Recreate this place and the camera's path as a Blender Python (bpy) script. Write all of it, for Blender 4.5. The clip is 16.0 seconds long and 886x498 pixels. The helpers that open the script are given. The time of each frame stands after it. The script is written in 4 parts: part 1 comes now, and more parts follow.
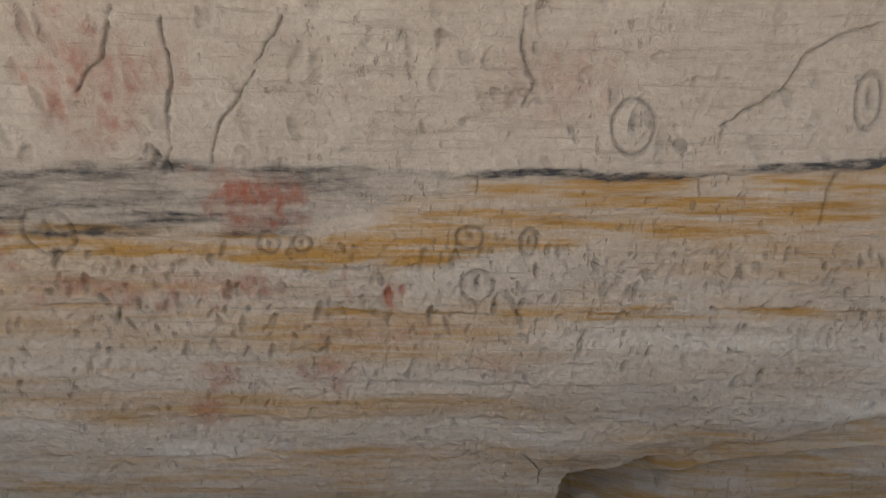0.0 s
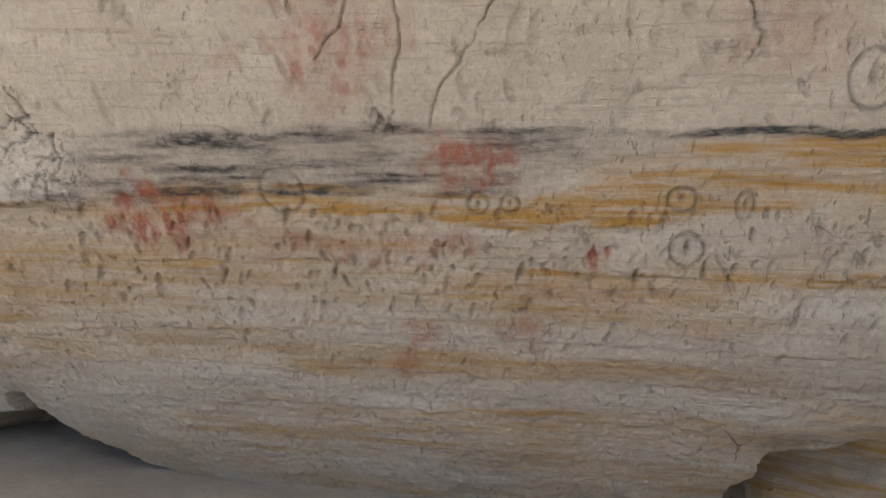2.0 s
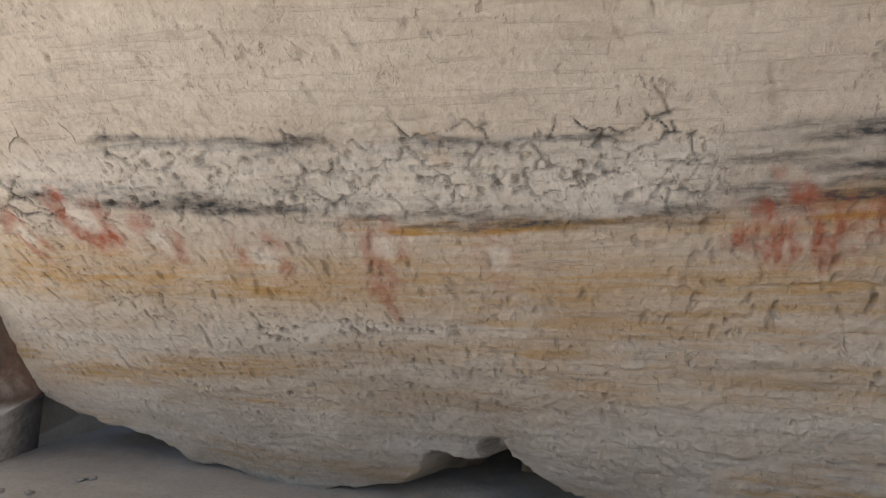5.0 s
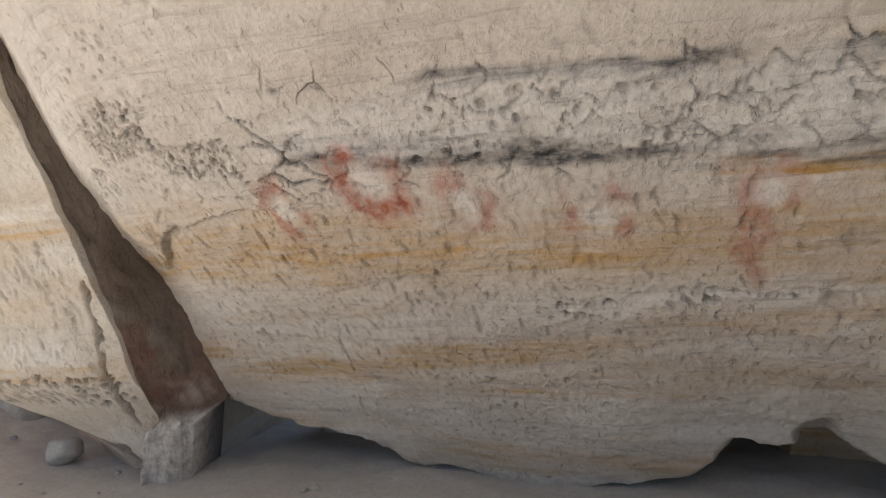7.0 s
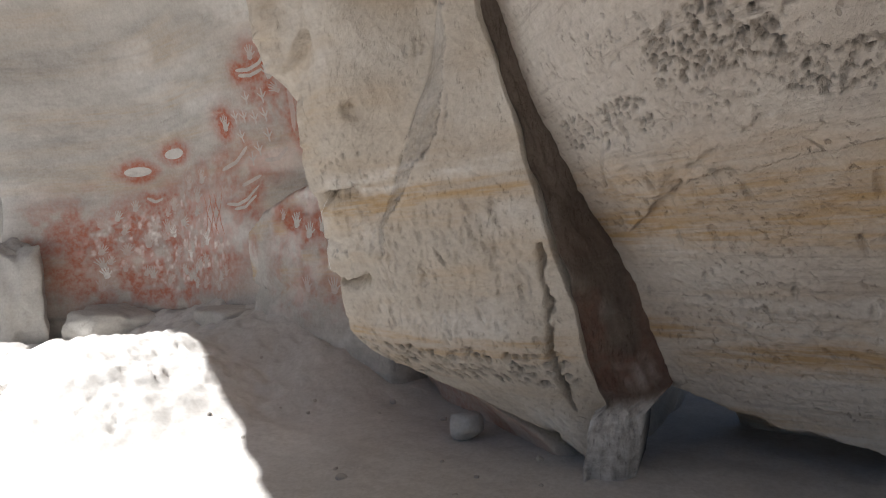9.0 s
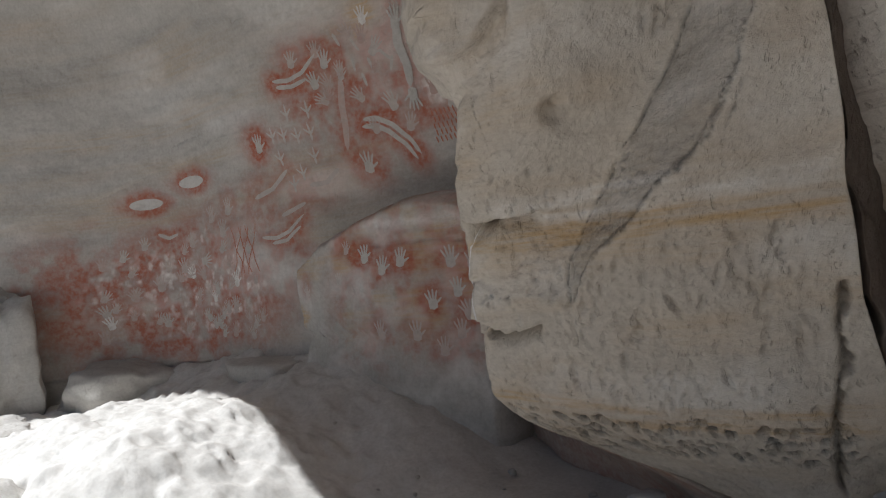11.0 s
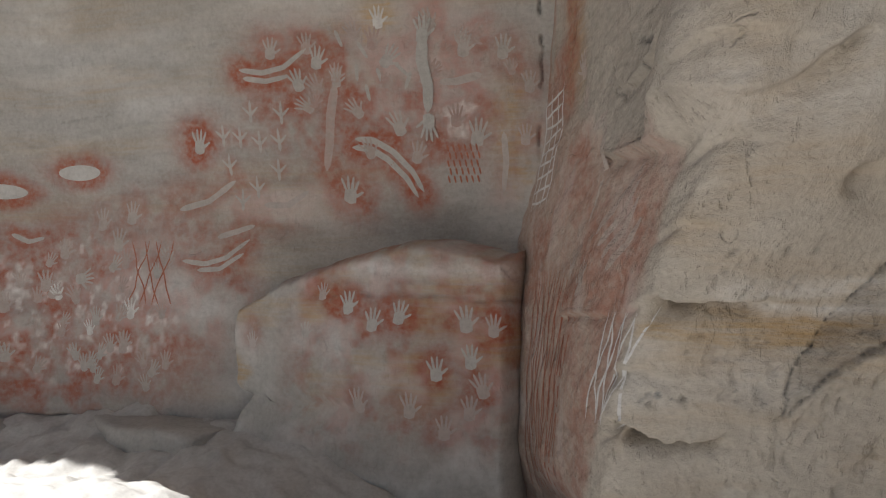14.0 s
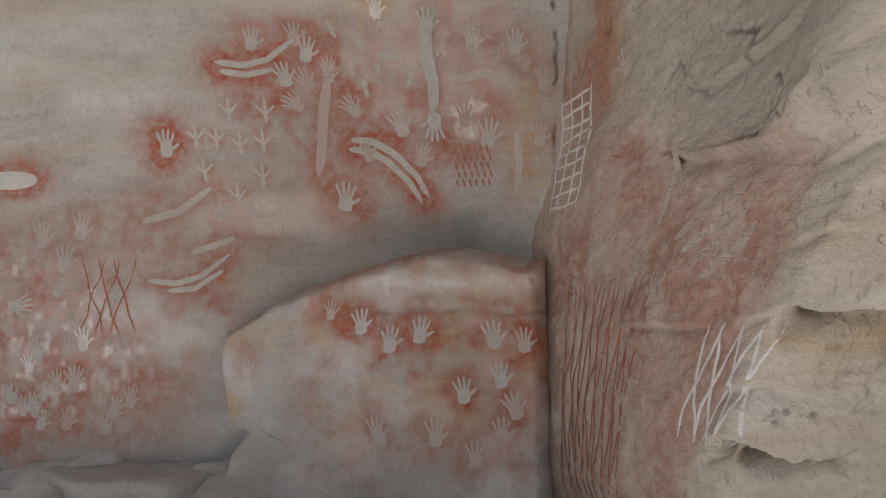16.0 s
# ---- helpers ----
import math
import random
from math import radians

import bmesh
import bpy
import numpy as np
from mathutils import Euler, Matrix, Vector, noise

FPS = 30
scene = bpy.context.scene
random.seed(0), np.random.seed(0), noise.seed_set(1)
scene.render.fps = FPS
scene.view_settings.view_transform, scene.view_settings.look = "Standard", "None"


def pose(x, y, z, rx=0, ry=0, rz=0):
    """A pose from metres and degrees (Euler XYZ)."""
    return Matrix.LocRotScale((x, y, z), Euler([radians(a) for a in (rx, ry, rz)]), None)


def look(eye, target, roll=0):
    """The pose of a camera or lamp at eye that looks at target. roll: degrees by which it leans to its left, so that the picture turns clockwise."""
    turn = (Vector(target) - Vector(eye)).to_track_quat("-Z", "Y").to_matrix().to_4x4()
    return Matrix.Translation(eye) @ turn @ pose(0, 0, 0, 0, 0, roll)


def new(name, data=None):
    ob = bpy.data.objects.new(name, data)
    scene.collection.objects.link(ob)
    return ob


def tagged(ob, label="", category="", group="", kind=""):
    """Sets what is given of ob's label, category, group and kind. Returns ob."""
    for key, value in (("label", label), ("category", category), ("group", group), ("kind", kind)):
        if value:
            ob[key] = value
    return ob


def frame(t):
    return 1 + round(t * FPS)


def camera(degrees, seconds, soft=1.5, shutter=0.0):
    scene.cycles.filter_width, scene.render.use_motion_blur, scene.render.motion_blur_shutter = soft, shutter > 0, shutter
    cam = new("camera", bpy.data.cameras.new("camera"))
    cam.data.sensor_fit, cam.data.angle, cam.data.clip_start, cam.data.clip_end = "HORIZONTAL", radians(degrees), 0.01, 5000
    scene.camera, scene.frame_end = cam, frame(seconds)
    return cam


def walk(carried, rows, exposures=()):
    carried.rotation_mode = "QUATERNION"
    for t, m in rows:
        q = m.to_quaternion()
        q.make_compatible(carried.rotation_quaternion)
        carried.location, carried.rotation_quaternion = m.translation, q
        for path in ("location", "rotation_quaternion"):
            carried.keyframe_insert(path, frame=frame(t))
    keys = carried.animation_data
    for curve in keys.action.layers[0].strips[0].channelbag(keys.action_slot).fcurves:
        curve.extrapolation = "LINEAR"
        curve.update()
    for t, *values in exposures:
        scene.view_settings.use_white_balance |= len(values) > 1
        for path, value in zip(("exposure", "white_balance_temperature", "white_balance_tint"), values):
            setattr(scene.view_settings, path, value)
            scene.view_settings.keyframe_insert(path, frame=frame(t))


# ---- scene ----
cam = camera(69.6, 16.0, 1.2)
METRES, EYE, TILT, LEAN, TURN = 8.5, 1.36, 0.0, 0.0, 0.0
ROWS = [
    (0.0, 0.0, 0.0, 0.0, 0.0, 0.0, -0.0),
    (0.5, -0.0048, 0.0009, -0.0022, 2.05, -0.44, -0.46),
    (1.0, -0.0075, 0.0016, -0.0042, 4.76, -0.96, -0.44),
    (1.5, -0.0159, -0.0016, -0.007, 8.75, -1.25, -1.02),
    (2.0, -0.039, -0.0079, -0.0146, 10.41, -0.71, -0.97),
    (2.5, -0.0589, 0.0047, -0.0186, 17.76, -0.61, 0.03),
    (3.0, -0.1009, -0.0, -0.0233, 22.8, 0.56, -0.41),
    (3.5, -0.1442, -0.0136, -0.0221, 24.73, 1.82, -1.09),
    (6.0, -0.3196, -0.0096, -0.0274, 23.57, 3.25, 1.09),
    (6.5, -0.3574, -0.0131, -0.0261, 24.26, 2.51, 2.22),
    (7.0, -0.4049, -0.0174, -0.0289, 25.76, 1.36, 3.45),
    (7.5, -0.4449, -0.0249, -0.031, 27.96, 2.31, 2.08),
    (8.0, -0.4806, -0.0268, -0.027, 28.12, 0.2, 2.43),
    (8.5, -0.5239, -0.0229, -0.0247, 36.43, -0.45, 4.41),
    (9.0, -0.5705, -0.0308, -0.0208, 44.54, -0.95, 3.64),
    (9.5, -0.609, -0.0388, -0.0151, 46.23, -1.49, 1.58),
    (10.0, -0.648, -0.0339, -0.0111, 47.31, 0.27, 4.91),
    (12.5, -0.8001, -0.0519, 0.0094, 30.12, 0.15, 1.48),
    (13.0, -0.8288, -0.0528, 0.0059, 28.44, 1.18, -0.44),
    (13.5, -0.8582, -0.0492, 0.009, 26.18, 2.14, -1.36),
    (14.0, -0.8849, -0.0493, 0.0125, 22.92, 4.09, -1.15),
    (14.5, -0.9104, -0.0364, 0.0125, 21.15, 5.6, 0.71),
    (15.0, -0.9324, -0.0411, 0.0141, 18.82, 5.61, 0.22),
    (15.5, -0.9509, -0.048, 0.0169, 15.37, 5.32, -0.21),
    (16.0, -0.9682, -0.0419, 0.018, 13.76, 4.53, 1.15),
]
EXPOSURES = [(0.0, 1.82, 6450, 9), (3.0, 1.95, 6450, 9), (6.0, 1.72, 6400, 9), (8.0, 1.45, 6250, 10), (9.0, 0.65, 6050, 10), (10.0, 0.05, 5850, 8),
             (12.5, -0.05, 5850, 8), (13.5, 0.05, 6000, 8), (14.5, 0.45, 6100, 9), (16.0, 0.6, 6100, 10)]
walk(cam, [(t, pose(0, 0, EYE, TILT, LEAN, TURN) @ pose(METRES * x, METRES * y, METRES * z, 90 + pitch, roll, yaw)) for t, x, y, z, yaw, pitch, roll in ROWS], EXPOSURES)

# ---- daylight: open sky in front of the shelter, high sun ----
SUN_FROM = Vector((-0.3, -0.4, 0.85)).normalized()
world = bpy.data.worlds.new("sky")
scene.world = world
world.use_nodes = True
wn = world.node_tree.nodes
sky = wn.new("ShaderNodeTexSky")
sky.sky_type, sky.sun_disc = "NISHITA", False
sky.sun_elevation = math.asin(SUN_FROM.z)
sky.sun_rotation = math.atan2(SUN_FROM.x, SUN_FROM.y)
world.node_tree.links.new(sky.outputs[0], wn["Background"].inputs[0])
wn["Background"].inputs[1].default_value = 0.031
sun = new("sun", bpy.data.lights.new("sun", "SUN"))
sun.data.energy, sun.data.angle, sun.data.color = 5.0, radians(0.5), (1.0, 0.95, 0.88)
sun.matrix_world = look(SUN_FROM * 30, (0, 0, 0))


# ---- noise on arrays ----
def lattice(i, j, k, seed):
    h = (i * 374761393 + j * 668265263 + k * 2147483647 + seed * 974711) & 0xFFFFFFFF
    h = ((h ^ (h >> 13)) * 1274126177) & 0xFFFFFFFF
    h = h ^ (h >> 16)
    return (h & 0xFFFF) / 32767.5 - 1


def vnoise(x, y, z=0.0, seed=0):
    """Smooth noise from -1 to 1."""
    x, y, z = np.broadcast_arrays(np.asarray(x, float), y, z)
    i, j, k = np.floor(x).astype(np.int64), np.floor(y).astype(np.int64), np.floor(z).astype(np.int64)
    f, g, h = x - i, y - j, z - k
    f, g, h = (a * a * a * (a * (a * 6 - 15) + 10) for a in (f, g, h))
    out = 0
    for a in (0, 1):
        for b in (0, 1):
            for c in (0, 1):
                out = out + (f if a else 1 - f) * (g if b else 1 - g) * (h if c else 1 - h) * lattice(i + a, j + b, k + c, seed)
    return out


def fbm(x, y, z=0.0, octaves=4, seed=0):
    total, gain = 0, 1.0
    for o in range(octaves):
        total = total + gain * vnoise(np.asarray(x) * 2 ** o, np.asarray(y) * 2 ** o, np.asarray(z) * 2 ** o, seed + o)
        gain *= 0.5
    return total


def step(a, b, x):
    t = np.clip((np.asarray(x, float) - a) / (b - a), 0, 1)
    return t * t * (3 - 2 * t)


def blur(a, n, axis):
    """Box blur run twice along an axis, ends held."""
    for _ in range(2):
        pad = [(0, 0)] * a.ndim
        pad[axis] = (n, n)
        c = np.cumsum(np.pad(a, pad, mode="edge"), axis=axis)
        c = np.concatenate([np.zeros_like(np.take(c, [0], axis)), c], axis)
        size = a.shape[axis]
        a = (np.take(c, range(2 * n + 1, 2 * n + 1 + size), axis) - np.take(c, range(size), axis)) / (2 * n + 1)
    return a


def table(stations, levels, depths, x, z):
    """Depth between stations along a wall and levels above the ground."""
    d = np.array(depths)
    rows = np.array([np.interp(z, levels, row) for row in d])
    order = np.argsort(stations)
    s, rows = np.array(stations)[order], rows[order]
    f = np.interp(x, s, range(len(s)))
    i = np.clip(f.astype(int), 0, len(s) - 2)
    f = (f - i)[:, None]
    return rows[i] * (1 - f) + rows[i + 1] * f


# ---- materials ----
def shader(name):
    m = bpy.data.materials.new(name)
    m.use_nodes = True
    return m, m.node_tree.nodes, m.node_tree.links, m.node_tree.nodes["Principled BSDF"]


def rock_material(name, pale, dark, scale=1.0, rough=0.92, bump=0.7, mark=0.5, beds=0.0):
    """Sandstone with grain, blotches and bedding; the mesh's own pigment attribute gives ochre, limonite, charcoal and
    lime, with some shade and sunlight put in.
    """
    m, n, l, b = shader(name)
    co = n.new("ShaderNodeTexCoord")

    def noise_tex(size, detail=6.0, stretch=(1, 1, 1)):
        mp = n.new("ShaderNodeMapping")
        mp.inputs["Scale"].default_value = stretch
        l.new(co.outputs["Object"], mp.inputs[0])
        t = n.new("ShaderNodeTexNoise")
        t.inputs["Scale"].default_value, t.inputs["Detail"].default_value = size * scale, detail
        t.inputs["Roughness"].default_value = 0.62
        l.new(mp.outputs[0], t.inputs[0])
        return t.outputs[0]

    def ramp(value, lo, hi, a=(0, 0, 0, 1), c=(1, 1, 1, 1)):
        r = n.new("ShaderNodeValToRGB")
        r.color_ramp.elements[0].position, r.color_ramp.elements[1].position = lo, hi
        r.color_ramp.elements[0].color, r.color_ramp.elements[1].color = a, c
        l.new(value, r.inputs[0])
        return r.outputs[0]

    def mix(fac, a, c, kind="MIX"):
        x = n.new("ShaderNodeMix")
        x.data_type, x.blend_type = "RGBA", kind
        for sock, v in ((x.inputs[0], fac), (x.inputs[6], a), (x.inputs[7], c)):
            if isinstance(v, (int, float)):
                sock.default_value = v
            elif isinstance(v, tuple):
                sock.default_value = (*v, 1)
            else:
                l.new(v, sock)
        return x.outputs[2]

    def calc(op, a, c):
        x = n.new("ShaderNodeMath")
        x.operation, x.use_clamp = op, op in ("MULTIPLY", "SUBTRACT")
        for sock, v in zip(x.inputs, (a, c)):
            if isinstance(v, (int, float)):
                sock.default_value = v
            else:
                l.new(v, sock)
        return x.outputs[0]

    grain = noise_tex(42)
    broad = noise_tex(2.3)
    bed = noise_tex(2.0, 7.0, (1.2, 1.2, 14))
    fine = noise_tex(260, 3.0)
    col = mix(ramp(broad, 0.35, 0.68), pale, dark)
    col = mix(calc("MULTIPLY", ramp(bed, 0.45, 0.70), 0.22), col, tuple(0.82 * c for c in dark))
    mid = noise_tex(16, 5.0)
    col = mix(0.30, col, ramp(grain, 0.32, 0.60, (0.55, 0.52, 0.48, 1), (1, 1, 1, 1)), "MULTIPLY")
    col = mix(0.14, col, ramp(mid, 0.36, 0.56, (0.62, 0.59, 0.55, 1), (1, 1, 1, 1)), "MULTIPLY")
    lamina = noise_tex(4.2, 9.0, (1, 1, 10))
    col = mix(beds, col, ramp(lamina, 0.40, 0.56, (0.62, 0.57, 0.50, 1), (1, 1, 1, 1)), "MULTIPLY")
    at = n.new("ShaderNodeAttribute")
    at.attribute_name = "pigment"
    sp = n.new("ShaderNodeSeparateColor")
    l.new(at.outputs["Color"], sp.inputs[0])
    veins = ramp(noise_tex(3.6, 10.0, (1, 1, 13)), 0.36, 0.60, (0.3, 0.3, 0.3, 1))
    worn = ramp(noise_tex(22, 8.0), 0.36, 0.60, (0.5, 0.5, 0.5, 1))
    streak = ramp(noise_tex(16, 9.0, (1, 1, 3)), 0.38, 0.58, (0.5, 0.5, 0.5, 1))
    col = mix(calc("MULTIPLY", sp.outputs[1], veins), col, (0.49, 0.295, 0.095))
    col = mix(calc("MULTIPLY", sp.outputs[2], streak), col, (0.075, 0.077, 0.083))
    col = mix(calc("MULTIPLY", sp.outputs[0], worn), col, (0.37, 0.115, 0.068))
    # lime white, set high so the floor's painted sunlight reads brighter
    col = mix(calc("MULTIPLY", at.outputs["Alpha"], worn), col, (0.82, 0.80, 0.77))
    bend = n.new("ShaderNodeMix")
    bend.data_type, bend.inputs[0].default_value = "RGBA", 0.13
    l.new(co.outputs["Object"], bend.inputs[6])
    wob = n.new("ShaderNodeTexNoise")
    wob.inputs["Scale"].default_value, wob.inputs["Detail"].default_value = 5.0, 6.0
    l.new(co.outputs["Object"], wob.inputs[0])
    l.new(wob.outputs["Color"], bend.inputs[7])
    vor = n.new("ShaderNodeTexVoronoi")
    vor.feature = "DISTANCE_TO_EDGE"
    vor.inputs["Scale"].default_value = 5.0
    l.new(bend.outputs[2], vor.inputs["Vector"])
    hair = ramp(vor.outputs["Distance"], 0.004, 0.022, (1, 1, 1, 1), (0, 0, 0, 1))
    hair = calc("MULTIPLY", hair, ramp(noise_tex(3.1, 4.0), 0.62, 0.72))
    pecks = ramp(noise_tex(38, 4.0, (1, 1, 0.34)), 0.60, 0.68)
    pecks = calc("MULTIPLY", pecks, ramp(noise_tex(1.9, 3.0), 0.40, 0.58))
    lines = ramp(noise_tex(2.4, 11.0, (1, 1, 20)), 0.57, 0.64)
    marks = calc("MAXIMUM", calc("MAXIMUM", hair, calc("MULTIPLY", pecks, 0.7)), calc("MULTIPLY", lines, 2 * beds))
    col = mix(calc("MULTIPLY", marks, mark), col, (0.40 * dark[0], 0.36 * dark[1], 0.31 * dark[2]))
    l.new(col, b.inputs["Base Color"])
    b.inputs["Roughness"].default_value = rough
    b.inputs["Specular IOR Level"].default_value = 0.2
    height = mix(0.5 * beds, mix(0.45, mix(0.25, grain, fine), mid), lamina)
    bp = n.new("ShaderNodeBump")
    bp.inputs["Strength"].default_value, bp.inputs["Distance"].default_value = bump, 0.034
    height = mix(calc("MULTIPLY", marks, 0.8), height, (0.0, 0.0, 0.0))
    l.new(height, bp.inputs["Height"])
    l.new(bp.outputs[0], b.inputs["Normal"])
    return m


PALE = rock_material("pale_sandstone", (0.69, 0.64, 0.58), (0.59, 0.53, 0.47), bump=0.85, mark=0.7, beds=0.10)
GREY = rock_material("grey_sandstone", (0.52, 0.495, 0.46), (0.43, 0.41, 0.38), bump=0.4, mark=0.2)
CREAM = rock_material("cream_sandstone", (0.64, 0.58, 0.50), (0.53, 0.475, 0.405), bump=0.75, mark=0.35)
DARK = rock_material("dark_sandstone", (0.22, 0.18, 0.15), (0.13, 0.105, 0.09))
SAND = rock_material("fine_sand", (0.62, 0.60, 0.57), (0.54, 0.515, 0.485), bump=0.35, mark=0.12)


# ---- sheets of rock ----
class Sheet:
    """A rock face on a grid: a runs along it and z up it; features are carved and pigment is laid in (a, z)."""

    def __init__(self, a, z):
        self.A, self.Z = np.meshgrid(a, z, indexing="ij")
        self.pig = np.zeros((*self.A.shape, 4))
        self.off = np.zeros(self.A.shape)
        self.kept = {}

    def rough(self, scale, up, kind=0):
        """Noise over the sheet, kept for the next use."""
        key = (scale, up, kind)
        if key not in self.kept:
            self.kept[key] = fbm(self.A * scale, self.Z * up, 0.7 + kind, 3, 100 + 7 * kind)
        return self.kept[key]

    def near(self, a0, a1, z0, z1):
        """The window of the grid that holds a box."""
        ii = np.where((self.A[:, 0] >= a0) & (self.A[:, 0] <= a1))[0]
        jj = np.where((self.Z[0] >= z0) & (self.Z[0] <= z1))[0]
        if not len(ii) or not len(jj):
            return slice(0, 1), slice(0, 1)
        return slice(ii[0], ii[-1] + 1), slice(jj[0], jj[-1] + 1)

    def place(self, x, y, z):
        self.P = np.stack(np.broadcast_arrays(x, y, z), -1).astype(float)

    def find(self, z, x=None, y=None):
        """The a at which the face has that x or y, at height z."""
        j = int(np.argmin(np.abs(self.Z[0] - z)))
        c = self.P[:, j, 0 if x is not None else 1]
        miss = np.abs(c - (x if x is not None else y))
        if y is not None:
            miss = miss + 9 * (self.A[:, j] < 1.42)
        return float(self.A[int(np.argmin(miss)), j])

    def on(self, a, z, lift=0.0):
        """The built face's point at (a, z), raised by lift."""
        i = np.clip(np.interp(a, *self.axis(0)), 0, self.A.shape[0] - 1.001)
        j = np.clip(np.interp(z, *self.axis(1)), 0, self.A.shape[1] - 1.001)
        i0, j0 = i.astype(int), j.astype(int)
        f, g = (i - i0)[..., None], (j - j0)[..., None]

        def pick(m):
            return (m[i0, j0] * (1 - f) + m[i0 + 1, j0] * f) * (1 - g) + (m[i0, j0 + 1] * (1 - f) + m[i0 + 1, j0 + 1] * f) * g

        return pick(self.F) + lift * pick(self.N)

    def axis(self, k):
        c = self.A[:, 0] if k == 0 else self.Z[0]
        r = np.arange(len(c))
        return (c, r) if c[-1] > c[0] else (c[::-1], r[::-1])

    def warp(self, size=0.012, scale=9.0, seed=0):
        return self.A + size * self.rough(scale, scale, seed % 2), self.Z + size * self.rough(scale, scale, 2 + seed % 2)

    def tint(self, channel, mask, amount):
        self.pig[..., channel] = np.maximum(self.pig[..., channel], np.clip(mask, 0, 1) * amount)

    def band(self, line, half, channel, amount, soft=0.02, lo=-99, hi=99, seed=0):
        """A bedding band along a line of (a, z)."""
        a, z = self.warp(0.012, 8.0, seed)
        xs, zs = zip(*sorted(line))
        d = np.abs(z - np.interp(a, xs, zs))
        gap = np.clip(0.62 + 0.75 * self.rough(3.0, 34.0, seed % 3), 0.08, 1.2)
        self.tint(channel, step(half + soft, half, d) * step(lo - 0.1, lo + 0.1, a) * step(hi + 0.1, hi - 0.1, a) * gap, amount)

    def blotch(self, a0, z0, ra, rz, channel, amount, rough=0.35, seed=0):
        w = self.near(a0 - 2.2 * ra - 0.05, a0 + 2.2 * ra + 0.05, z0 - 2.2 * rz - 0.05, z0 + 2.2 * rz + 0.05)
        a, z = self.warp(0.03, 8.0, seed)
        d = np.hypot((a[w] - a0) / ra, (z[w] - z0) / rz) + rough * self.rough(14.0, 14.0, seed % 2)[w]
        c = self.pig[..., channel]
        fleck = np.clip(0.72 + 0.8 * self.rough(34.0, 16.0, seed % 2)[w], 0.3, 1)
        c[w] = np.maximum(c[w], amount * step(1.25, 0.35, d) * fleck)

    def crack(self, pts, width=0.006, depth=0.012, darken=0.5, seed=0, broken=True):
        xs, zs = zip(*pts)
        win = self.near(min(xs) - 0.08, max(xs) + 0.08, min(zs) - 0.08, max(zs) + 0.08)
        a, z = self.warp(0.013, 14.0, seed)
        a, z = a + 0.004 * self.rough(50.0, 50.0, 0), z + 0.004 * self.rough(50.0, 50.0, 1)
        d, t = polyline(a[win], z[win], pts)
        w = width * np.clip(0.75 + 0.6 * self.rough(14.0, 14.0, 1)[win], 0.15, 1.5)
        m = np.exp(-(d / w) ** 2) * (step(-0.45, 0.1, self.rough(8.0, 8.0, 1)[win]) if broken else 1)
        self.off[win] -= depth * m
        # the crack's line is darkened in colour as well as cut
        c = self.pig[..., 2]
        c[win] = np.maximum(c[win], darken * m)

    def lip(self, pts, proud=0.02, hollow=0.03, reach=0.06, seed=0, broken=True):
        """An edge of rock along pts: proud above it, hollowed beneath it."""
        xs, zs = zip(*sorted(pts))
        win = self.near(xs[0] - 0.1, xs[-1] + 0.1, min(zs) - 0.3, max(zs) + 0.5)
        a, z = (q[win] for q in self.warp(0.012, 8.0, seed))
        d = z - np.interp(a, xs, zs)
        run = step(xs[0] - 0.04, xs[0] + 0.04, a) * step(xs[-1] + 0.04, xs[-1] - 0.04, a)
        if broken:
            run = run * (0.25 + 0.75 * step(-0.5, 0.35, self.rough(5.0, 8.0, seed % 2)[win]))
        self.off[win] += run * (proud * step(-0.008, 0.006, d) * np.exp(-np.clip(d, 0, 9) / 0.12) - hollow * step(0.004, -0.01, d) * np.exp(-(np.clip(-d, 0, 9) / reach) ** 2))

    def pits(self, n, box, size, depth, tall=1.6, seed=0, darken=0.25):
        """Scattered pecked hollows in the box (a0, a1, z0, z1), their shade partly put into the colour."""
        rng = random.Random(seed)
        ca, cz = self.A[:, 0], self.Z[0]
        for _ in range(n):
            a0, z0 = rng.uniform(*box[:2]), rng.uniform(*box[2:])
            r = size * rng.uniform(0.5, 1.4)
            h = r * rng.uniform(0.7, tall)
            ii = np.where(np.abs(ca - a0) < 2.2 * r)[0]
            jj = np.where(np.abs(cz - z0) < 2.2 * h)[0]
            if not len(ii) or not len(jj):
                continue
            w = np.ix_(ii, jj)
            lean = rng.uniform(-0.5, 0.5)
            d = ((self.A[w] - a0 - lean * (self.Z[w] - z0)) / r) ** 2 + ((self.Z[w] - z0) / h) ** 2
            m = step(1.7, 0.35, d)
            self.off[w] -= depth * rng.uniform(0.4, 1.2) * m
            c = self.pig[..., 2]
            c[w] = np.maximum(c[w], darken * rng.uniform(0, 1) * m)

    def cells(self, box, size, depth, darken, seed=0):
        """A net of cracks between jittered blocks inside the box, with blurred borders."""
        a, z = self.warp(0.02, 14.0, seed)
        u, v = a / size[0], z / size[1]
        iu, iv = np.floor(u).astype(np.int64), np.floor(v).astype(np.int64)
        f1, f2 = np.full(u.shape, 9.0), np.full(u.shape, 9.0)
        for du in (-1, 0, 1):
            for dv in (-1, 0, 1):
                cu, cv = iu + du, iv + dv
                pu, pv = cu + 0.5 + 0.42 * lattice(cu, cv, cu * 0, 300 + seed), cv + 0.5 + 0.42 * lattice(cu, cv, cu * 0, 400 + seed)
                d = np.hypot(u - pu, v - pv)
                f2 = np.minimum(f2, np.maximum(f1, d))
                f1 = np.minimum(f1, d)
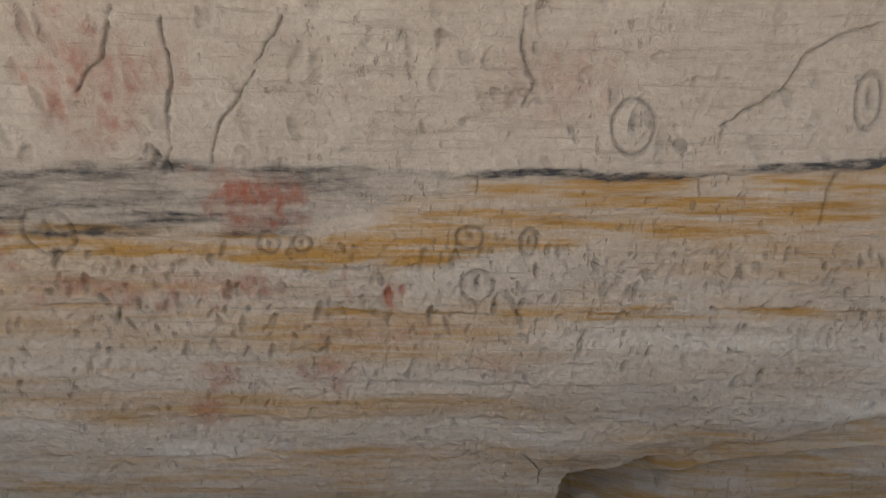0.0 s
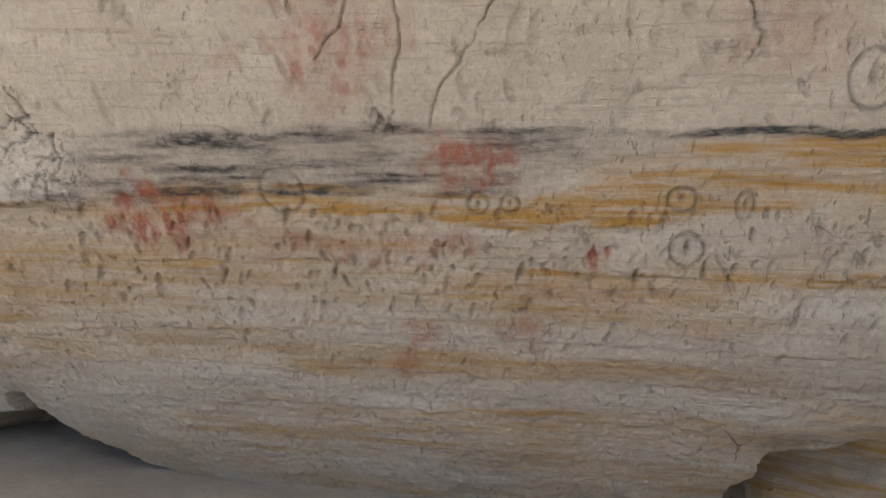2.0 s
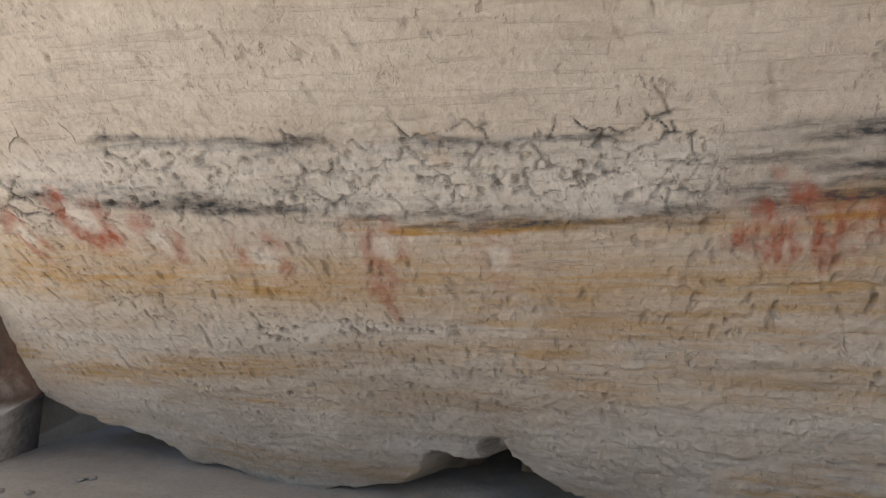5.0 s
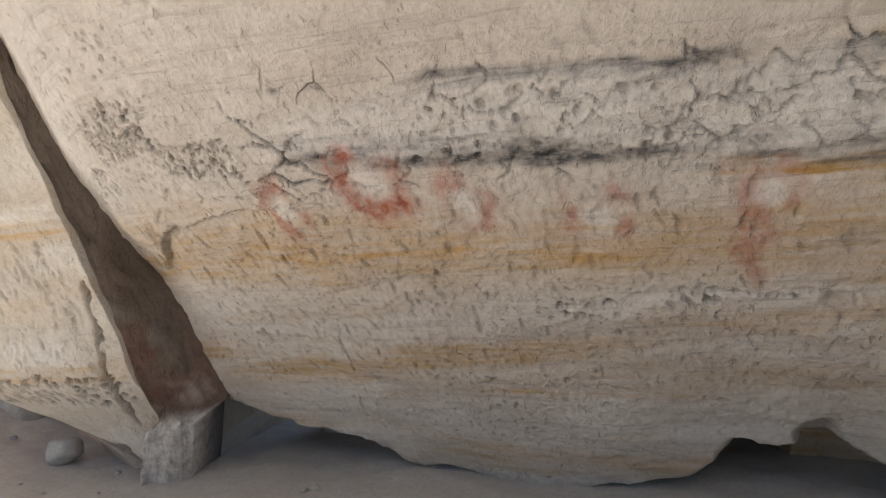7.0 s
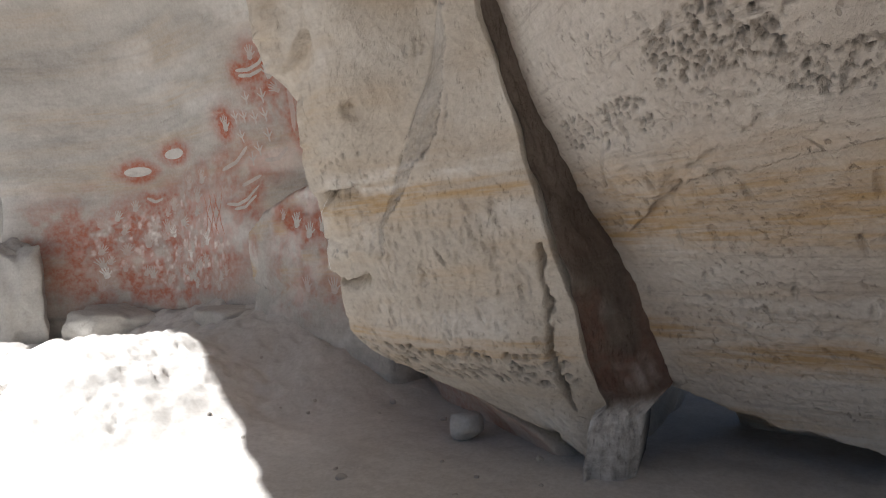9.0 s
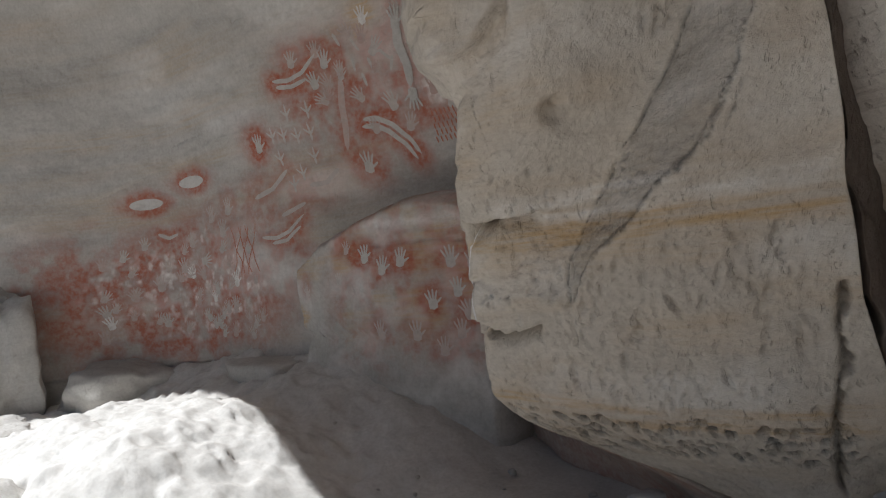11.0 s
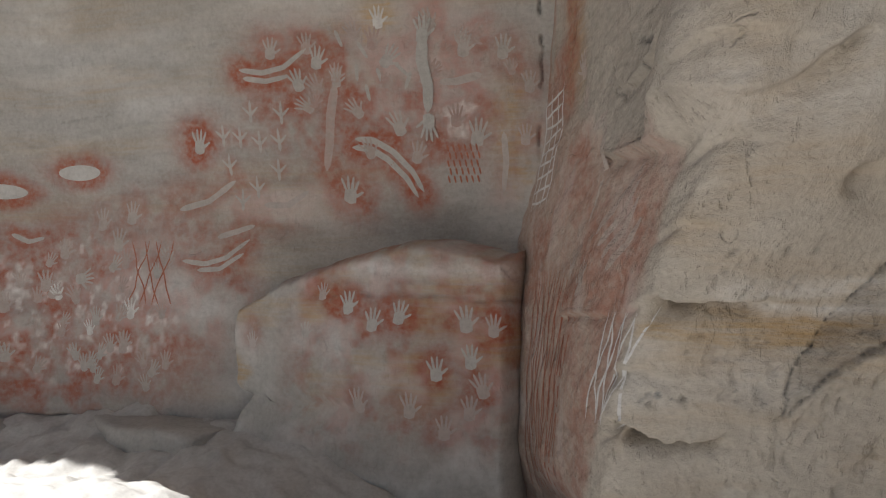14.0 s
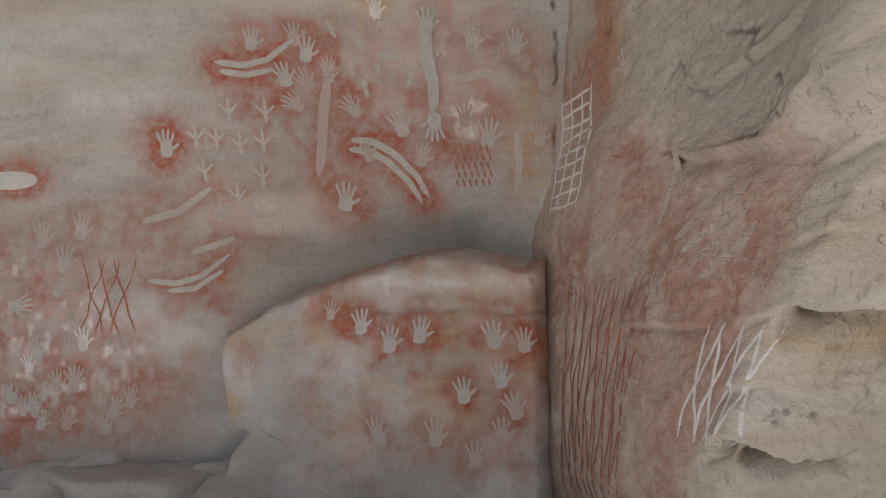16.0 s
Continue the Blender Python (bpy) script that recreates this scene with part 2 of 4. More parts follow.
        m = step(0.02 + 0.10 * step(-0.6, 0.6, self.rough(8.0, 8.0, 1)), 0.0, f2 - f1)
        a0, a1, z0, z1 = box
        m = m * step(a0, a0 + 0.3, a) * step(a1, a1 - 0.3, a) * step(z0, z0 + 0.04, z) * step(z1, z1 - 0.04, z)
        m = m * step(-0.7, -0.1, self.rough(5.0, 8.0, seed % 2))
        self.off -= depth * m
        self.tint(2, m, darken)

    def build(self, name, material, label, category, kind="structure", thick=None):
        du, dv = np.gradient(self.P, axis=0), np.gradient(self.P, axis=1)
        nrm = np.cross(du, dv)
        nrm /= np.linalg.norm(nrm, axis=-1, keepdims=True) + 1e-12
        if self.flip:
            nrm = -nrm
        p = self.P + nrm * self.off[..., None]
        self.F, self.N = p, nrm
        nu, nv = self.A.shape
        idx = np.arange(nu * nv).reshape(nu, nv)
        q = np.stack([idx[:-1, :-1], idx[1:, :-1], idx[1:, 1:], idx[:-1, 1:]], -1).reshape(-1, 4)
        verts, pig = p.reshape(-1, 3), self.pig.reshape(-1, 4)
        if thick is not None:
            ring = np.concatenate([idx[:, 0], idx[-1, 1:], idx[-2::-1, -1], idx[0, -2:0:-1]])
            back = verts[ring] + np.array(thick)
            base = len(verts)
            k = np.arange(len(ring))
            k2 = np.roll(k, -1)
            side = np.stack([ring[k2], ring[k], base + k, base + k2], -1)
            verts = np.concatenate([verts, back, back.mean(0, keepdims=True)])
            pig = np.concatenate([pig, np.zeros((len(ring) + 1, 4))])
            hub = len(verts) - 1
            cap = np.stack([base + k2, base + k, np.full(len(k), hub)], -1)
        else:
            side, cap = np.zeros((0, 4), int), np.zeros((0, 3), int)
        quads = np.concatenate([q, side])
        if self.flip:
            quads, cap = quads[:, ::-1], cap[:, ::-1]
        return mesh_object(name, verts, quads, cap, material, pig, label, category, kind)


def mesh_object(name, verts, quads, tris, material, pig=None, label="", category="", kind=""):
    me = bpy.data.meshes.new(name)
    me.vertices.add(len(verts))
    me.vertices.foreach_set("co", np.asarray(verts, np.float32).ravel())
    loops = np.concatenate([np.asarray(quads).ravel(), np.asarray(tris).ravel()]).astype(np.int32)
    starts = np.concatenate([np.arange(len(quads)) * 4, len(quads) * 4 + np.arange(len(tris)) * 3]).astype(np.int32)
    me.loops.add(len(loops))
    me.loops.foreach_set("vertex_index", loops)
    me.polygons.add(len(starts))
    me.polygons.foreach_set("loop_start", starts)
    me.update(calc_edges=True)
    me.validate()
    me.polygons.foreach_set("use_smooth", np.ones(len(me.polygons), bool))
    if pig is not None:
        at = me.attributes.new("pigment", "FLOAT_COLOR", "POINT")
        at.data.foreach_set("color", np.clip(pig, 0, 1).astype(np.float32).ravel())
    me.materials.append(material)
    return tagged(new(name, me), label, category, "", kind)


def polyline(a, z, pts):
    """Distance from grid points to a line through pts, and the way along it from 0 to 1."""
    best, along, total = np.full(a.shape, 1e9), np.zeros(a.shape), len(pts) - 1
    for i, ((x0, z0), (x1, z1)) in enumerate(zip(pts[:-1], pts[1:])):
        dx, dz = x1 - x0, z1 - z0
        t = np.clip(((a - x0) * dx + (z - z0) * dz) / (dx * dx + dz * dz + 1e-12), 0, 1)
        d = np.hypot(a - x0 - t * dx, z - z0 - t * dz)
        near = d < best
        best, along = np.where(near, d, best), np.where(near, (i + t) / total, along)
    return best, along


# ---- figures on the rock: stencils and painted nets, thin skins on a face ----
def skin(face, name, islands, material, parent, label, tint=(0, 0, 0, 0), lift=0.0015):
    """Flat islands (rows across of points along, in (a, z)) laid on a face as one mesh."""
    verts, quads, base = [], [], 0
    for k, (a, z) in enumerate(islands):
        nu, nv = a.shape
        verts.append(face.on(a.ravel(), z.ravel(), lift + 0.0002 * k))
        idx = base + np.arange(nu * nv).reshape(nu, nv)
        q = np.stack([idx[:-1, :-1], idx[1:, :-1], idx[1:, 1:], idx[:-1, 1:]], -1).reshape(-1, 4)
        quads.append(q)
        base += nu * nv
    verts, quads = np.concatenate(verts), np.concatenate(quads)
    e1, e2 = verts[quads[:, 1]] - verts[quads[:, 0]], verts[quads[:, 3]] - verts[quads[:, 0]]
    back = (np.cross(e1, e2) * face.N[len(face.N) // 2, face.N.shape[1] // 2]).sum(-1) < 0
    quads[back] = quads[back][:, ::-1]
    ob = mesh_object(name, verts, quads, np.zeros((0, 3), int), material, np.tile(np.array(tint, float), (len(verts), 1)), label)
    ob.parent = parent
    return ob


def stroke(pts, width, tip=0.6, n=10):
    """A tapered stroke with round ends along pts."""
    pts = np.array(pts, float)
    t = np.linspace(0, 1, n)
    s = np.linspace(0, 1, len(pts))
    c = np.stack([np.interp(t, s, pts[:, 0]), np.interp(t, s, pts[:, 1])], -1)
    d = np.gradient(c, axis=0)
    d /= np.linalg.norm(d, axis=1, keepdims=True) + 1e-9
    w = width * (1 + (tip - 1) * t) * np.sqrt(np.clip(1 - np.abs(2 * t - 1) ** 6, 0.02, 1)) / 2
    side = np.stack([-d[:, 1], d[:, 0]], -1) * w[:, None]
    r = np.stack([c - side, c, c + side])
    return r[..., 0], r[..., 1]


def palm_islands(a0, z0, size, turn):
    """An open palm with five fingers; size is its whole length, turn its lean in degrees."""
    c, s, size = math.cos(radians(turn)), math.sin(radians(turn)), 0.88 * size

    def put(x, y):
        return a0 + size * (c * x - s * y), z0 + size * (s * x + c * y)

    out = [stroke([put(0, -0.42), put(0, -0.18), put(0, 0.08)], 0.40 * size, 1.0, 9)]
    for x0, x1, y1, w in ((-0.14, -0.32, 0.38, 0.10), (-0.05, -0.12, 0.50, 0.105), (0.05, 0.08, 0.50, 0.105), (0.13, 0.27, 0.40, 0.10), (0.14, 0.44, 0.06, 0.11)):
        y0 = -0.18 if x1 > 0.4 else 0.0
        out.append(stroke([put(x0, y0), put((x0 + x1) / 2, (y0 + y1) / 2), put(x1, y1)], w * size, 0.7, 8))
    return out


def net_islands(corner, across, down, width, slant=0.0, wob=0.008, seed=1):
    """Ribbons of a painted net over a box (a0, a1, z0, z1)."""
    rng = random.Random(seed)
    a0, a1, z0, z1 = corner
    out = []
    for k in range(across):
        u = k / (across - 1)
        x = a0 + (a1 - a0) * u
        out.append(stroke([(x + slant * (a1 - a0) * (v - 0.5) + rng.uniform(-wob, wob), z0 + (z1 - z0) * v) for v in (0, 0.25, 0.5, 0.75, 1)], width, 0.9, 16))
        if slant:
            out.append(stroke([(x - slant * (a1 - a0) * (v - 0.5) + rng.uniform(-wob, wob), z0 + (z1 - z0) * v) for v in (0, 0.25, 0.5, 0.75, 1)], width, 0.9, 16))
    for k in range(down):
        z = z0 + (z1 - z0) * (k + 0.5) / down
        out.append(stroke([(a0 + (a1 - a0) * u, z + rng.uniform(-wob, wob)) for u in (0, 0.5, 1)], width, 0.9, 10))
    return out


# ---- wall_main: the long overhanging face ----
STATIONS = (2.6, 0.5, -1.0, -2.4, -3.25, -4.1, -4.8, -5.5, -6.4)
LEVELS = (-0.3, 0.3, 0.6, 0.9, 1.2, 1.5, 1.8, 2.2, 2.8, 4.2)
MAIN = [
    (3.15, 2.90, 2.70, 2.56, 2.46, 2.36, 2.30, 2.15, 1.90, 0.9),
    (3.15, 2.85, 2.66, 2.52, 2.42, 2.33, 2.25, 2.10, 1.80, 0.8),
    (3.10, 2.78, 2.70, 2.58, 2.44, 2.30, 2.16, 2.00, 1.70, 0.7),
    (3.10, 2.80, 2.62, 2.42, 2.24, 2.07, 1.93, 1.72, 1.35, 0.3),
    (3.40, 3.02, 2.72, 2.42, 2.17, 1.95, 1.66, 1.35, 0.90, -0.2),
    (3.05, 2.76, 2.56, 2.28, 1.98, 1.67, 1.42, 1.08, 0.60, -0.5),
    (3.10, 2.78, 2.56, 2.22, 1.90, 1.58, 1.32, 1.00, 0.50, -0.6),
    (3.10, 2.80, 2.60, 2.32, 2.00, 1.52, 1.22, 0.95, 0.50, -0.6),
    (3.10, 2.75, 2.58, 2.45, 2.34, 2.04, 1.83, 1.64, 1.32, 0.3),
]
GREY_TOP = [(2.6, 1.70), (1.43, 1.67), (0.81, 1.63), (0.07, 1.63), (-0.95, 1.65), (-1.5, 1.63), (-2.3, 1.60), (-3.16, 1.62), (-3.9, 1.635), (-4.25, 1.65), (-4.9, 1.60)]
GREY_FOOT = [(2.6, 1.60), (0.0, 1.56), (-0.34, 1.46), (-1.0, 1.455), (-1.5, 1.45), (-2.15, 1.39), (-2.5, 1.36), (-3.15, 1.39), (-3.6, 1.405), (-4.0, 1.45), (-4.34, 1.465), (-4.9, 1.53)]
ORANGE = [(2.6, 1.53), (1.6, 1.54), (0.85, 1.52), (0.14, 1.47), (-0.45, 1.34), (-0.8, 1.375), (-1.3, 1.405), (-1.86, 1.385), (-2.16, 1.355), (-2.54, 1.335), (-3.17, 1.35), (-3.6, 1.365)]
MAIN_RED = [  # x, z, half width, half height, strength
    (-1.95, 1.32, 0.20, 0.13, 0.95), (-1.70, 1.34, 0.13, 0.06, 0.75), (-0.68, 1.53, 0.17, 0.10, 0.7), (-1.22, 1.22, 0.30, 0.07, 0.4),
    (-0.37, 1.20, 0.025, 0.07, 0.9), (-0.18, 1.19, 0.04, 0.035, 0.8), (-0.92, 0.86, 0.10, 0.07, 0.45), (-0.47, 0.86, 0.09, 0.08, 0.4),
    (-1.0, 0.68, 0.09, 0.06, 0.35), (-1.16, 1.92, 0.24, 0.17, 0.5), (0.42, 1.93, 0.2, 0.12, 0.22), (-0.8, 1.21, 0.2, 0.06, 0.45), (-0.25, 1.03, 0.3, 0.06, 0.3),
    (-3.43, 1.20, 0.07, 0.16, 0.5), (0.2, 0.9, 0.1, 0.04, 0.25),
]
MAIN_RINGS = [(0.67, 1.79, 0.075, 0.095), (-1.40, 1.42, 0.085, 0.085), (-0.64, 1.38, 0.04, 0.035), (1.50, 1.88, 0.05, 0.09), (-0.52, 1.38, 0.035, 0.03), (0.1, 1.40, 0.05, 0.04), (0.32, 1.38, 0.03, 0.05), (0.13, 1.22, 0.06, 0.06)]
MAIN_CRACKS = [
    [(-0.52, 2.12), (-0.56, 2.05), (-0.67, 1.91), (-0.76, 1.79), (-0.81, 1.66)], [(-0.90, 2.10), (-0.90, 1.89), (-0.96, 1.67)],
    [(0.27, 2.16), (0.27, 2.03), (0.31, 1.93), (0.29, 1.84)], [(1.47, 2.13), (1.26, 2.03), (1.19, 1.91), (1.10, 1.86), (0.98, 1.80), (0.98, 1.69)],
    [(1.46, 1.66), (1.41, 1.60), (1.39, 1.45)], [(-2.36, 2.05), (-2.31, 1.89), (-2.24, 1.84), (-2.21, 1.78)], [(-2.36, 1.78), (-2.29, 1.66), (-2.28, 1.58)],
    [(-5.25, 0.80), (-5.27, 0.66), (-5.33, 0.52), (-5.36, 0.35)], [(-4.85, 1.03), (-4.74, 1.05), (-4.66, 1.07), (-4.55, 1.04), (-4.45, 1.03)],
    [(-3.7, 0.94), (-3.57, 0.95), (-3.3, 0.93)], [(-5.41, 1.47), (-5.55, 1.43), (-5.75, 1.37)], [(-3.9, 0.52), (-4.2, 0.55), (-4.6, 0.56)],
    [(-1.05, 2.12), (-1.10, 1.98), (-1.2, 1.88)], [(-1.62, 1.70), (-1.55, 1.62)], [(-3.0, 1.0), (-3.25, 0.95), (-3.5, 0.94)],
]
MAIN_STENCILS = [(-4.99, 1.365, 0.11, 12), (-4.58, 1.42, 0.13, -10), (-4.29, 1.325, 0.10, 5), (-3.90, 1.25, 0.10, 20), (-3.36, 1.27, 0.11, 0), (-2.95, 1.235, 0.11, 0)]


def main_left(z):
    """Where the main face ends at the crevice."""
    return np.interp(z, (-0.3, 0.3, 0.6, 0.9, 1.2, 1.5, 2.1, 3.0, 4.2), (-6.2, -6.30, -6.40, -6.45, -6.46, -6.44, -6.45, -6.42, -6.4))


def make_wall_main():
    x = np.arange(2.6, -6.4, -0.0062)
    z = np.concatenate([np.arange(-0.3, 2.35, 0.0062), np.arange(2.35, 4.3, 0.06)])
    s = Sheet(x, z)
    y = table(STATIONS, LEVELS, MAIN, x, z)
    y = blur(blur(y, 31, 0), 17, 1)
    f = (2.6 - s.A) / 9.0
    left = main_left(s.Z)
    xs = np.where(f > 0.7, s.A + (left + 6.4) * step(0.7, 1.0, f), s.A)
    a, zz = s.warp(0.03, 4.0, 1)
    # undercut at the foot, deeper by the crevice and in two hollows
    lip_z = np.interp(a, (-6.4, -6.1, -5.7, -5.3, -4.8, -4.3, -3.8, -3.45, -3.15, -2.9, -2.6, -2.2), (0.44, 0.30, 0.23, 0.08, -0.04, -0.05, 0.08, 0.24, 0.30, 0.12, 0.06, -0.05))
    y = y + 0.55 * step(lip_z, lip_z - 0.10, zz)
    for cx, cz, rx, rz, d in ((-3.22, 0.30, 0.09, 0.10, 0.22), (-3.50, 0.05, 0.16, 0.20, 0.5)):
        y = y + d * step(1.1, 0.5, np.hypot((a - cx) / rx, (zz - cz) / rz))
    # the recess under a lip at the far end
    lip_r = np.interp(a, (0.36, 0.42, 0.54, 1.0, 1.33, 1.8, 2.6), (-0.3, 0.18, 0.38, 0.50, 0.57, 0.69, 0.8))
    y = y + np.interp(a, (0.34, 0.5, 0.75, 1.05, 1.4), (0, 0.42, 0.36, 0.13, 0.10)) * step(lip_r, lip_r - 0.05, zz) * (1 - 0.7 * step(lip_r - 0.18, lip_r - 0.36, zz))
    y = y + 0.06 * step(0.985, 1.0, f) ** 2
    s.place(xs, y, s.Z)
    s.flip = True
    s.off = 0.016 * fbm(s.A * 2.2, s.Z * 3, 0.3, 4, 3) + 0.005 * fbm(s.A * 9, s.Z * 26, 0.3, 4, 8)
    s.off += 0.004 * fbm(s.A * 30, s.Z * 30, 0.9, 3, 12) * step(1.75, 1.5, s.Z)
    # bedding steps
    for k, (lz, h) in enumerate(((1.135, 0.008), (0.83, 0.005), (0.47, 0.006), (1.30, 0.004), (0.66, 0.004))):
        s.lip([(-3.0, lz - 0.02), (-1.5, lz + 0.01), (0.5, lz - 0.01), (2.6, lz)], h, h, 0.03, 20 + k)
    s.lip([(-6.12, 1.18), (-5.92, 1.28), (-5.76, 1.335), (-5.59, 1.355), (-5.3, 1.36), (-5.0, 1.385)], 0.03, 0.015, 0.06, 41, False)
    s.crack([(-6.12, 1.18), (-5.92, 1.28), (-5.76, 1.335), (-5.59, 1.355), (-5.3, 1.36)], 0.006, 0.012, 0.55, 41)
    s.off += 0.035 * step(1.2, 0.75, np.hypot((a + 5.93) / 0.17, (zz - 1.40) / 0.085))
    s.lip([(0.95, 0.33), (1.3, 0.44), (1.8, 0.50), (2.6, 0.55)], 0.05, 0.06, 0.06, 44, False)
    s.lip([(-5.08, 1.025), (-4.86, 1.04), (-4.68, 1.065), (-4.53, 1.035), (-4.35, 0.97)], 0.012, 0.014, 0.03, 45)
    s.lip([(0.05, 1.615), (0.8, 1.615), (1.45, 1.655), (2.6, 1.68)], 0.022, 0.012, 0.05, 42)
    s.lip([(-3.05, 0.87), (-2.95, 0.88), (-2.85, 0.82)], 0.02, 0.03, 0.05, 43)
    # mineral bands
    top_x, top_z = zip(*sorted(GREY_TOP))
    foot_x, foot_z = zip(*sorted(GREY_FOOT))
    t, ft = np.interp(a, top_x, top_z), np.interp(a, foot_x, foot_z)
    inside = step(ft - 0.01, ft + 0.02, zz) * step(t + 0.02, t - 0.02, zz)
    streaks = np.clip(0.52 + 0.6 * fbm(s.A * 2.4, s.Z * 34, 0.2, 4, 15), 0.22, 1)
    s.tint(2, inside * streaks * step(0.3, -0.6, a) * step(-2.5, -2.0, a), 1.0)
    s.tint(2, inside * streaks * step(-2.0, -2.5, a) * step(-4.9, -4.4, a), 0.32)
    s.band(GREY_FOOT, 0.026, 2, 1.2, 0.03, -2.1, -0.5, 1)
    s.band(GREY_FOOT, 0.024, 2, 1.1, 0.04, -4.8, -2.1, 2)
    s.band(GREY_TOP, 0.012, 2, 1.1, 0.025, -4.3, -2.4, 3)
    s.band(GREY_TOP, 0.008, 2, 1.5, 0.010, 0.1, 2.6, 4)
    s.band(GREY_TOP, 0.006, 2, 0.5, 0.02, -2.2, 0.1, 5)
    s.cells((-5.2, -2.0, 1.36, 1.70), (0.17, 0.085), 0.014, 1.1, 6)
    s.cells((-4.3, -2.0, 1.38, 1.63), (0.24, 0.055), 0.010, 1.0, 7)
    s.tint(3, inside * step(-2.0, -2.4, a) * step(-5.2, -4.6, a), 0.45)
    s.band(ORANGE, 0.095, 1, 1.5, 0.05, -0.2, 2.6, 6)
    s.band(ORANGE, 0.042, 1, 1.6, 0.03, -1.9, 0.1, 7)
    s.band(ORANGE, 0.014, 1, 1.4, 0.018, -3.5, -1.8, 8)
    s.band([(-6.4, 1.25), (-5.1, 1.24), (-4.4, 1.19), (-3.5, 1.13), (-2.8, 1.13)], 0.06, 1, 0.6, 0.12, -6.2, -3.0, 9)
    s.band([(-3.4, 1.15), (-2.6, 1.1), (-1.9, 1.0)], 0.10, 1, 0.7, 0.15, -3.4, -1.8, 10)
    s.band([(-3.2, 0.80), (-2.6, 0.78), (-2.0, 0.80)], 0.02, 1, 0.7, 0.05, -3.1, -2.3, 11)
    s.band([(-2.0, 1.12), (0.5, 1.115), (2.6, 1.13)], 0.014, 1, 1.0, 0.03, -1.9, 2.6, 12)
    s.band([(-2.4, 0.84), (-1.3, 0.85), (-0.3, 0.92)], 0.010, 1, 0.5, 0.03, -2.4, -0.4, 13)
    s.band([(-2.2, 0.40), (-1.2, 0.44), (-0.45, 0.49), (0.5, 0.52)], 0.012, 1, 0.85, 0.03, -2.0, 0.4, 14)
    s.band([(-2.2, 0.28), (-0.4, 0.36), (0.5, 0.40)], 0.06, 1, 0.75, 0.08, -2.2, 0.5, 15)
    s.band([(0.4, 0.22), (1.3, 0.40), (2.6, 0.55)], 0.06, 1, 0.9, 0.06, 0.4, 2.6, 16)
    s.band([(0.5, 0.42), (1.3, 0.61), (2.6, 0.80)], 0.02, 2, 0.5, 0.05, 0.5, 1.6, 17)
    s.band([(-6.3, 0.55), (-4.5, 0.62), (-3.0, 0.60)], 0.04, 1, 0.3, 0.12, -6.2, -3.0, 18)
    s.band([(-5.6, 0.42), (-4.5, 0.52), (-3.6, 0.48)], 0.006, 1, 0.8, 0.02, -5.2, -3.6, 19)
    s.tint(1, np.clip(0.3 + fbm(s.A * 0.9, s.Z * 7, 5.2, 4, 18), 0, 1) * step(1.5, 1.3, zz), 0.7)
    s.tint(2, np.clip(fbm(s.A * 1.3, s.Z * 12, 8.2, 4, 19), 0, 1) * step(1.1, 0.8, zz), 0.12)
    s.tint(3, np.clip(fbm(s.A * 1.1, s.Z * 10, 9.2, 4, 29), 0, 1) * step(1.2, 1.0, zz), 0.5)
    s.tint(1, np.exp(-((zz - np.interp(a, (-6.3, -4.4, -3.0), (1.20, 1.15, 1.08))) / 0.11) ** 2) * step(-2.6, -3.6, a) * (0.8 + 0.35 * s.rough(3.0, 30.0, 1)), 0.95)
    s.tint(1, step(lip_r, lip_r - 0.06, zz) * step(0.45, 0.6, a) * np.clip(0.75 + 0.6 * s.rough(3.0, 34.0, 1), 0.2, 1), 0.9)
    for k, (x0, z0, ra, rz, amount) in enumerate(MAIN_RED):
        s.blotch(s.find(z0, x=x0), z0, 1.15 * ra, 1.15 * rz, 0, min(1.0, 1.25 * amount), 0.5, k)
    for k, (x0, z0, size, turn) in enumerate(MAIN_STENCILS):
        a0 = s.find(z0, x=x0)
        d = np.hypot((a - a0) / size, (zz - z0) / size)
        s.tint(0, np.exp(-((d - 0.75) / 0.36) ** 2) * np.clip(0.5 + 0.9 * s.rough(16.0, 16.0, k % 2), 0, 1.2), (0.8, 1.1, 0.6, 0.65, 0.5, 0.3)[k])
        s.pig[..., 3] = np.maximum(s.pig[..., 3], 0.5 * step(0.6, 0.3, d))
    s.blotch(s.find(1.61, x=-3.06), 1.61, 0.065, 0.05, 1, 0.8, 0.2, 30)
    s.blotch(s.find(1.61, x=-3.06), 1.61, 0.065, 0.05, 2, 0.35, 0.2, 30)
    # engraving and weathering
    for k, (x0, z0, rx, rz) in enumerate(MAIN_RINGS):
        d = np.hypot((s.A - x0) / rx, (s.Z - z0) / rz) + 0.05 * s.rough(8.0, 8.0, k % 2)
        m = np.exp(-((d - 1) * min(rx, rz) / 0.0062) ** 2)
        pit = np.exp(-((s.A - x0) / (0.2 * rx)) ** 2 - ((s.Z - z0 - 0.1 * rz) / (0.36 * rz)) ** 2)
        s.off -= 0.013 * m + 0.014 * pit
        s.tint(2, m, 0.5)
        s.tint(2, pit, 0.6)
    for k, pts in enumerate(MAIN_CRACKS):
        s.crack([(s.find(pz, x=px), pz) for px, pz in pts], 0.005, 0.018, 0.32, k, k > 4)
    s.pits(600, (-6.2, 2.6, 0.55, 1.38), 0.009, 0.012, 3.0, 1, 0.3)
    s.pits(330, (-2.3, 2.6, 0.95, 1.36), 0.009, 0.015, 3.4, 2, 0.45)
    s.pits(170, (-2.1, 2.4, 1.66, 2.2), 0.017, 0.010, 2.8, 3, 0.25)
    s.pits(2, (-3.20, -3.18, 0.905, 0.915), 0.035, 0.03, 1.0, 13, 0.6)
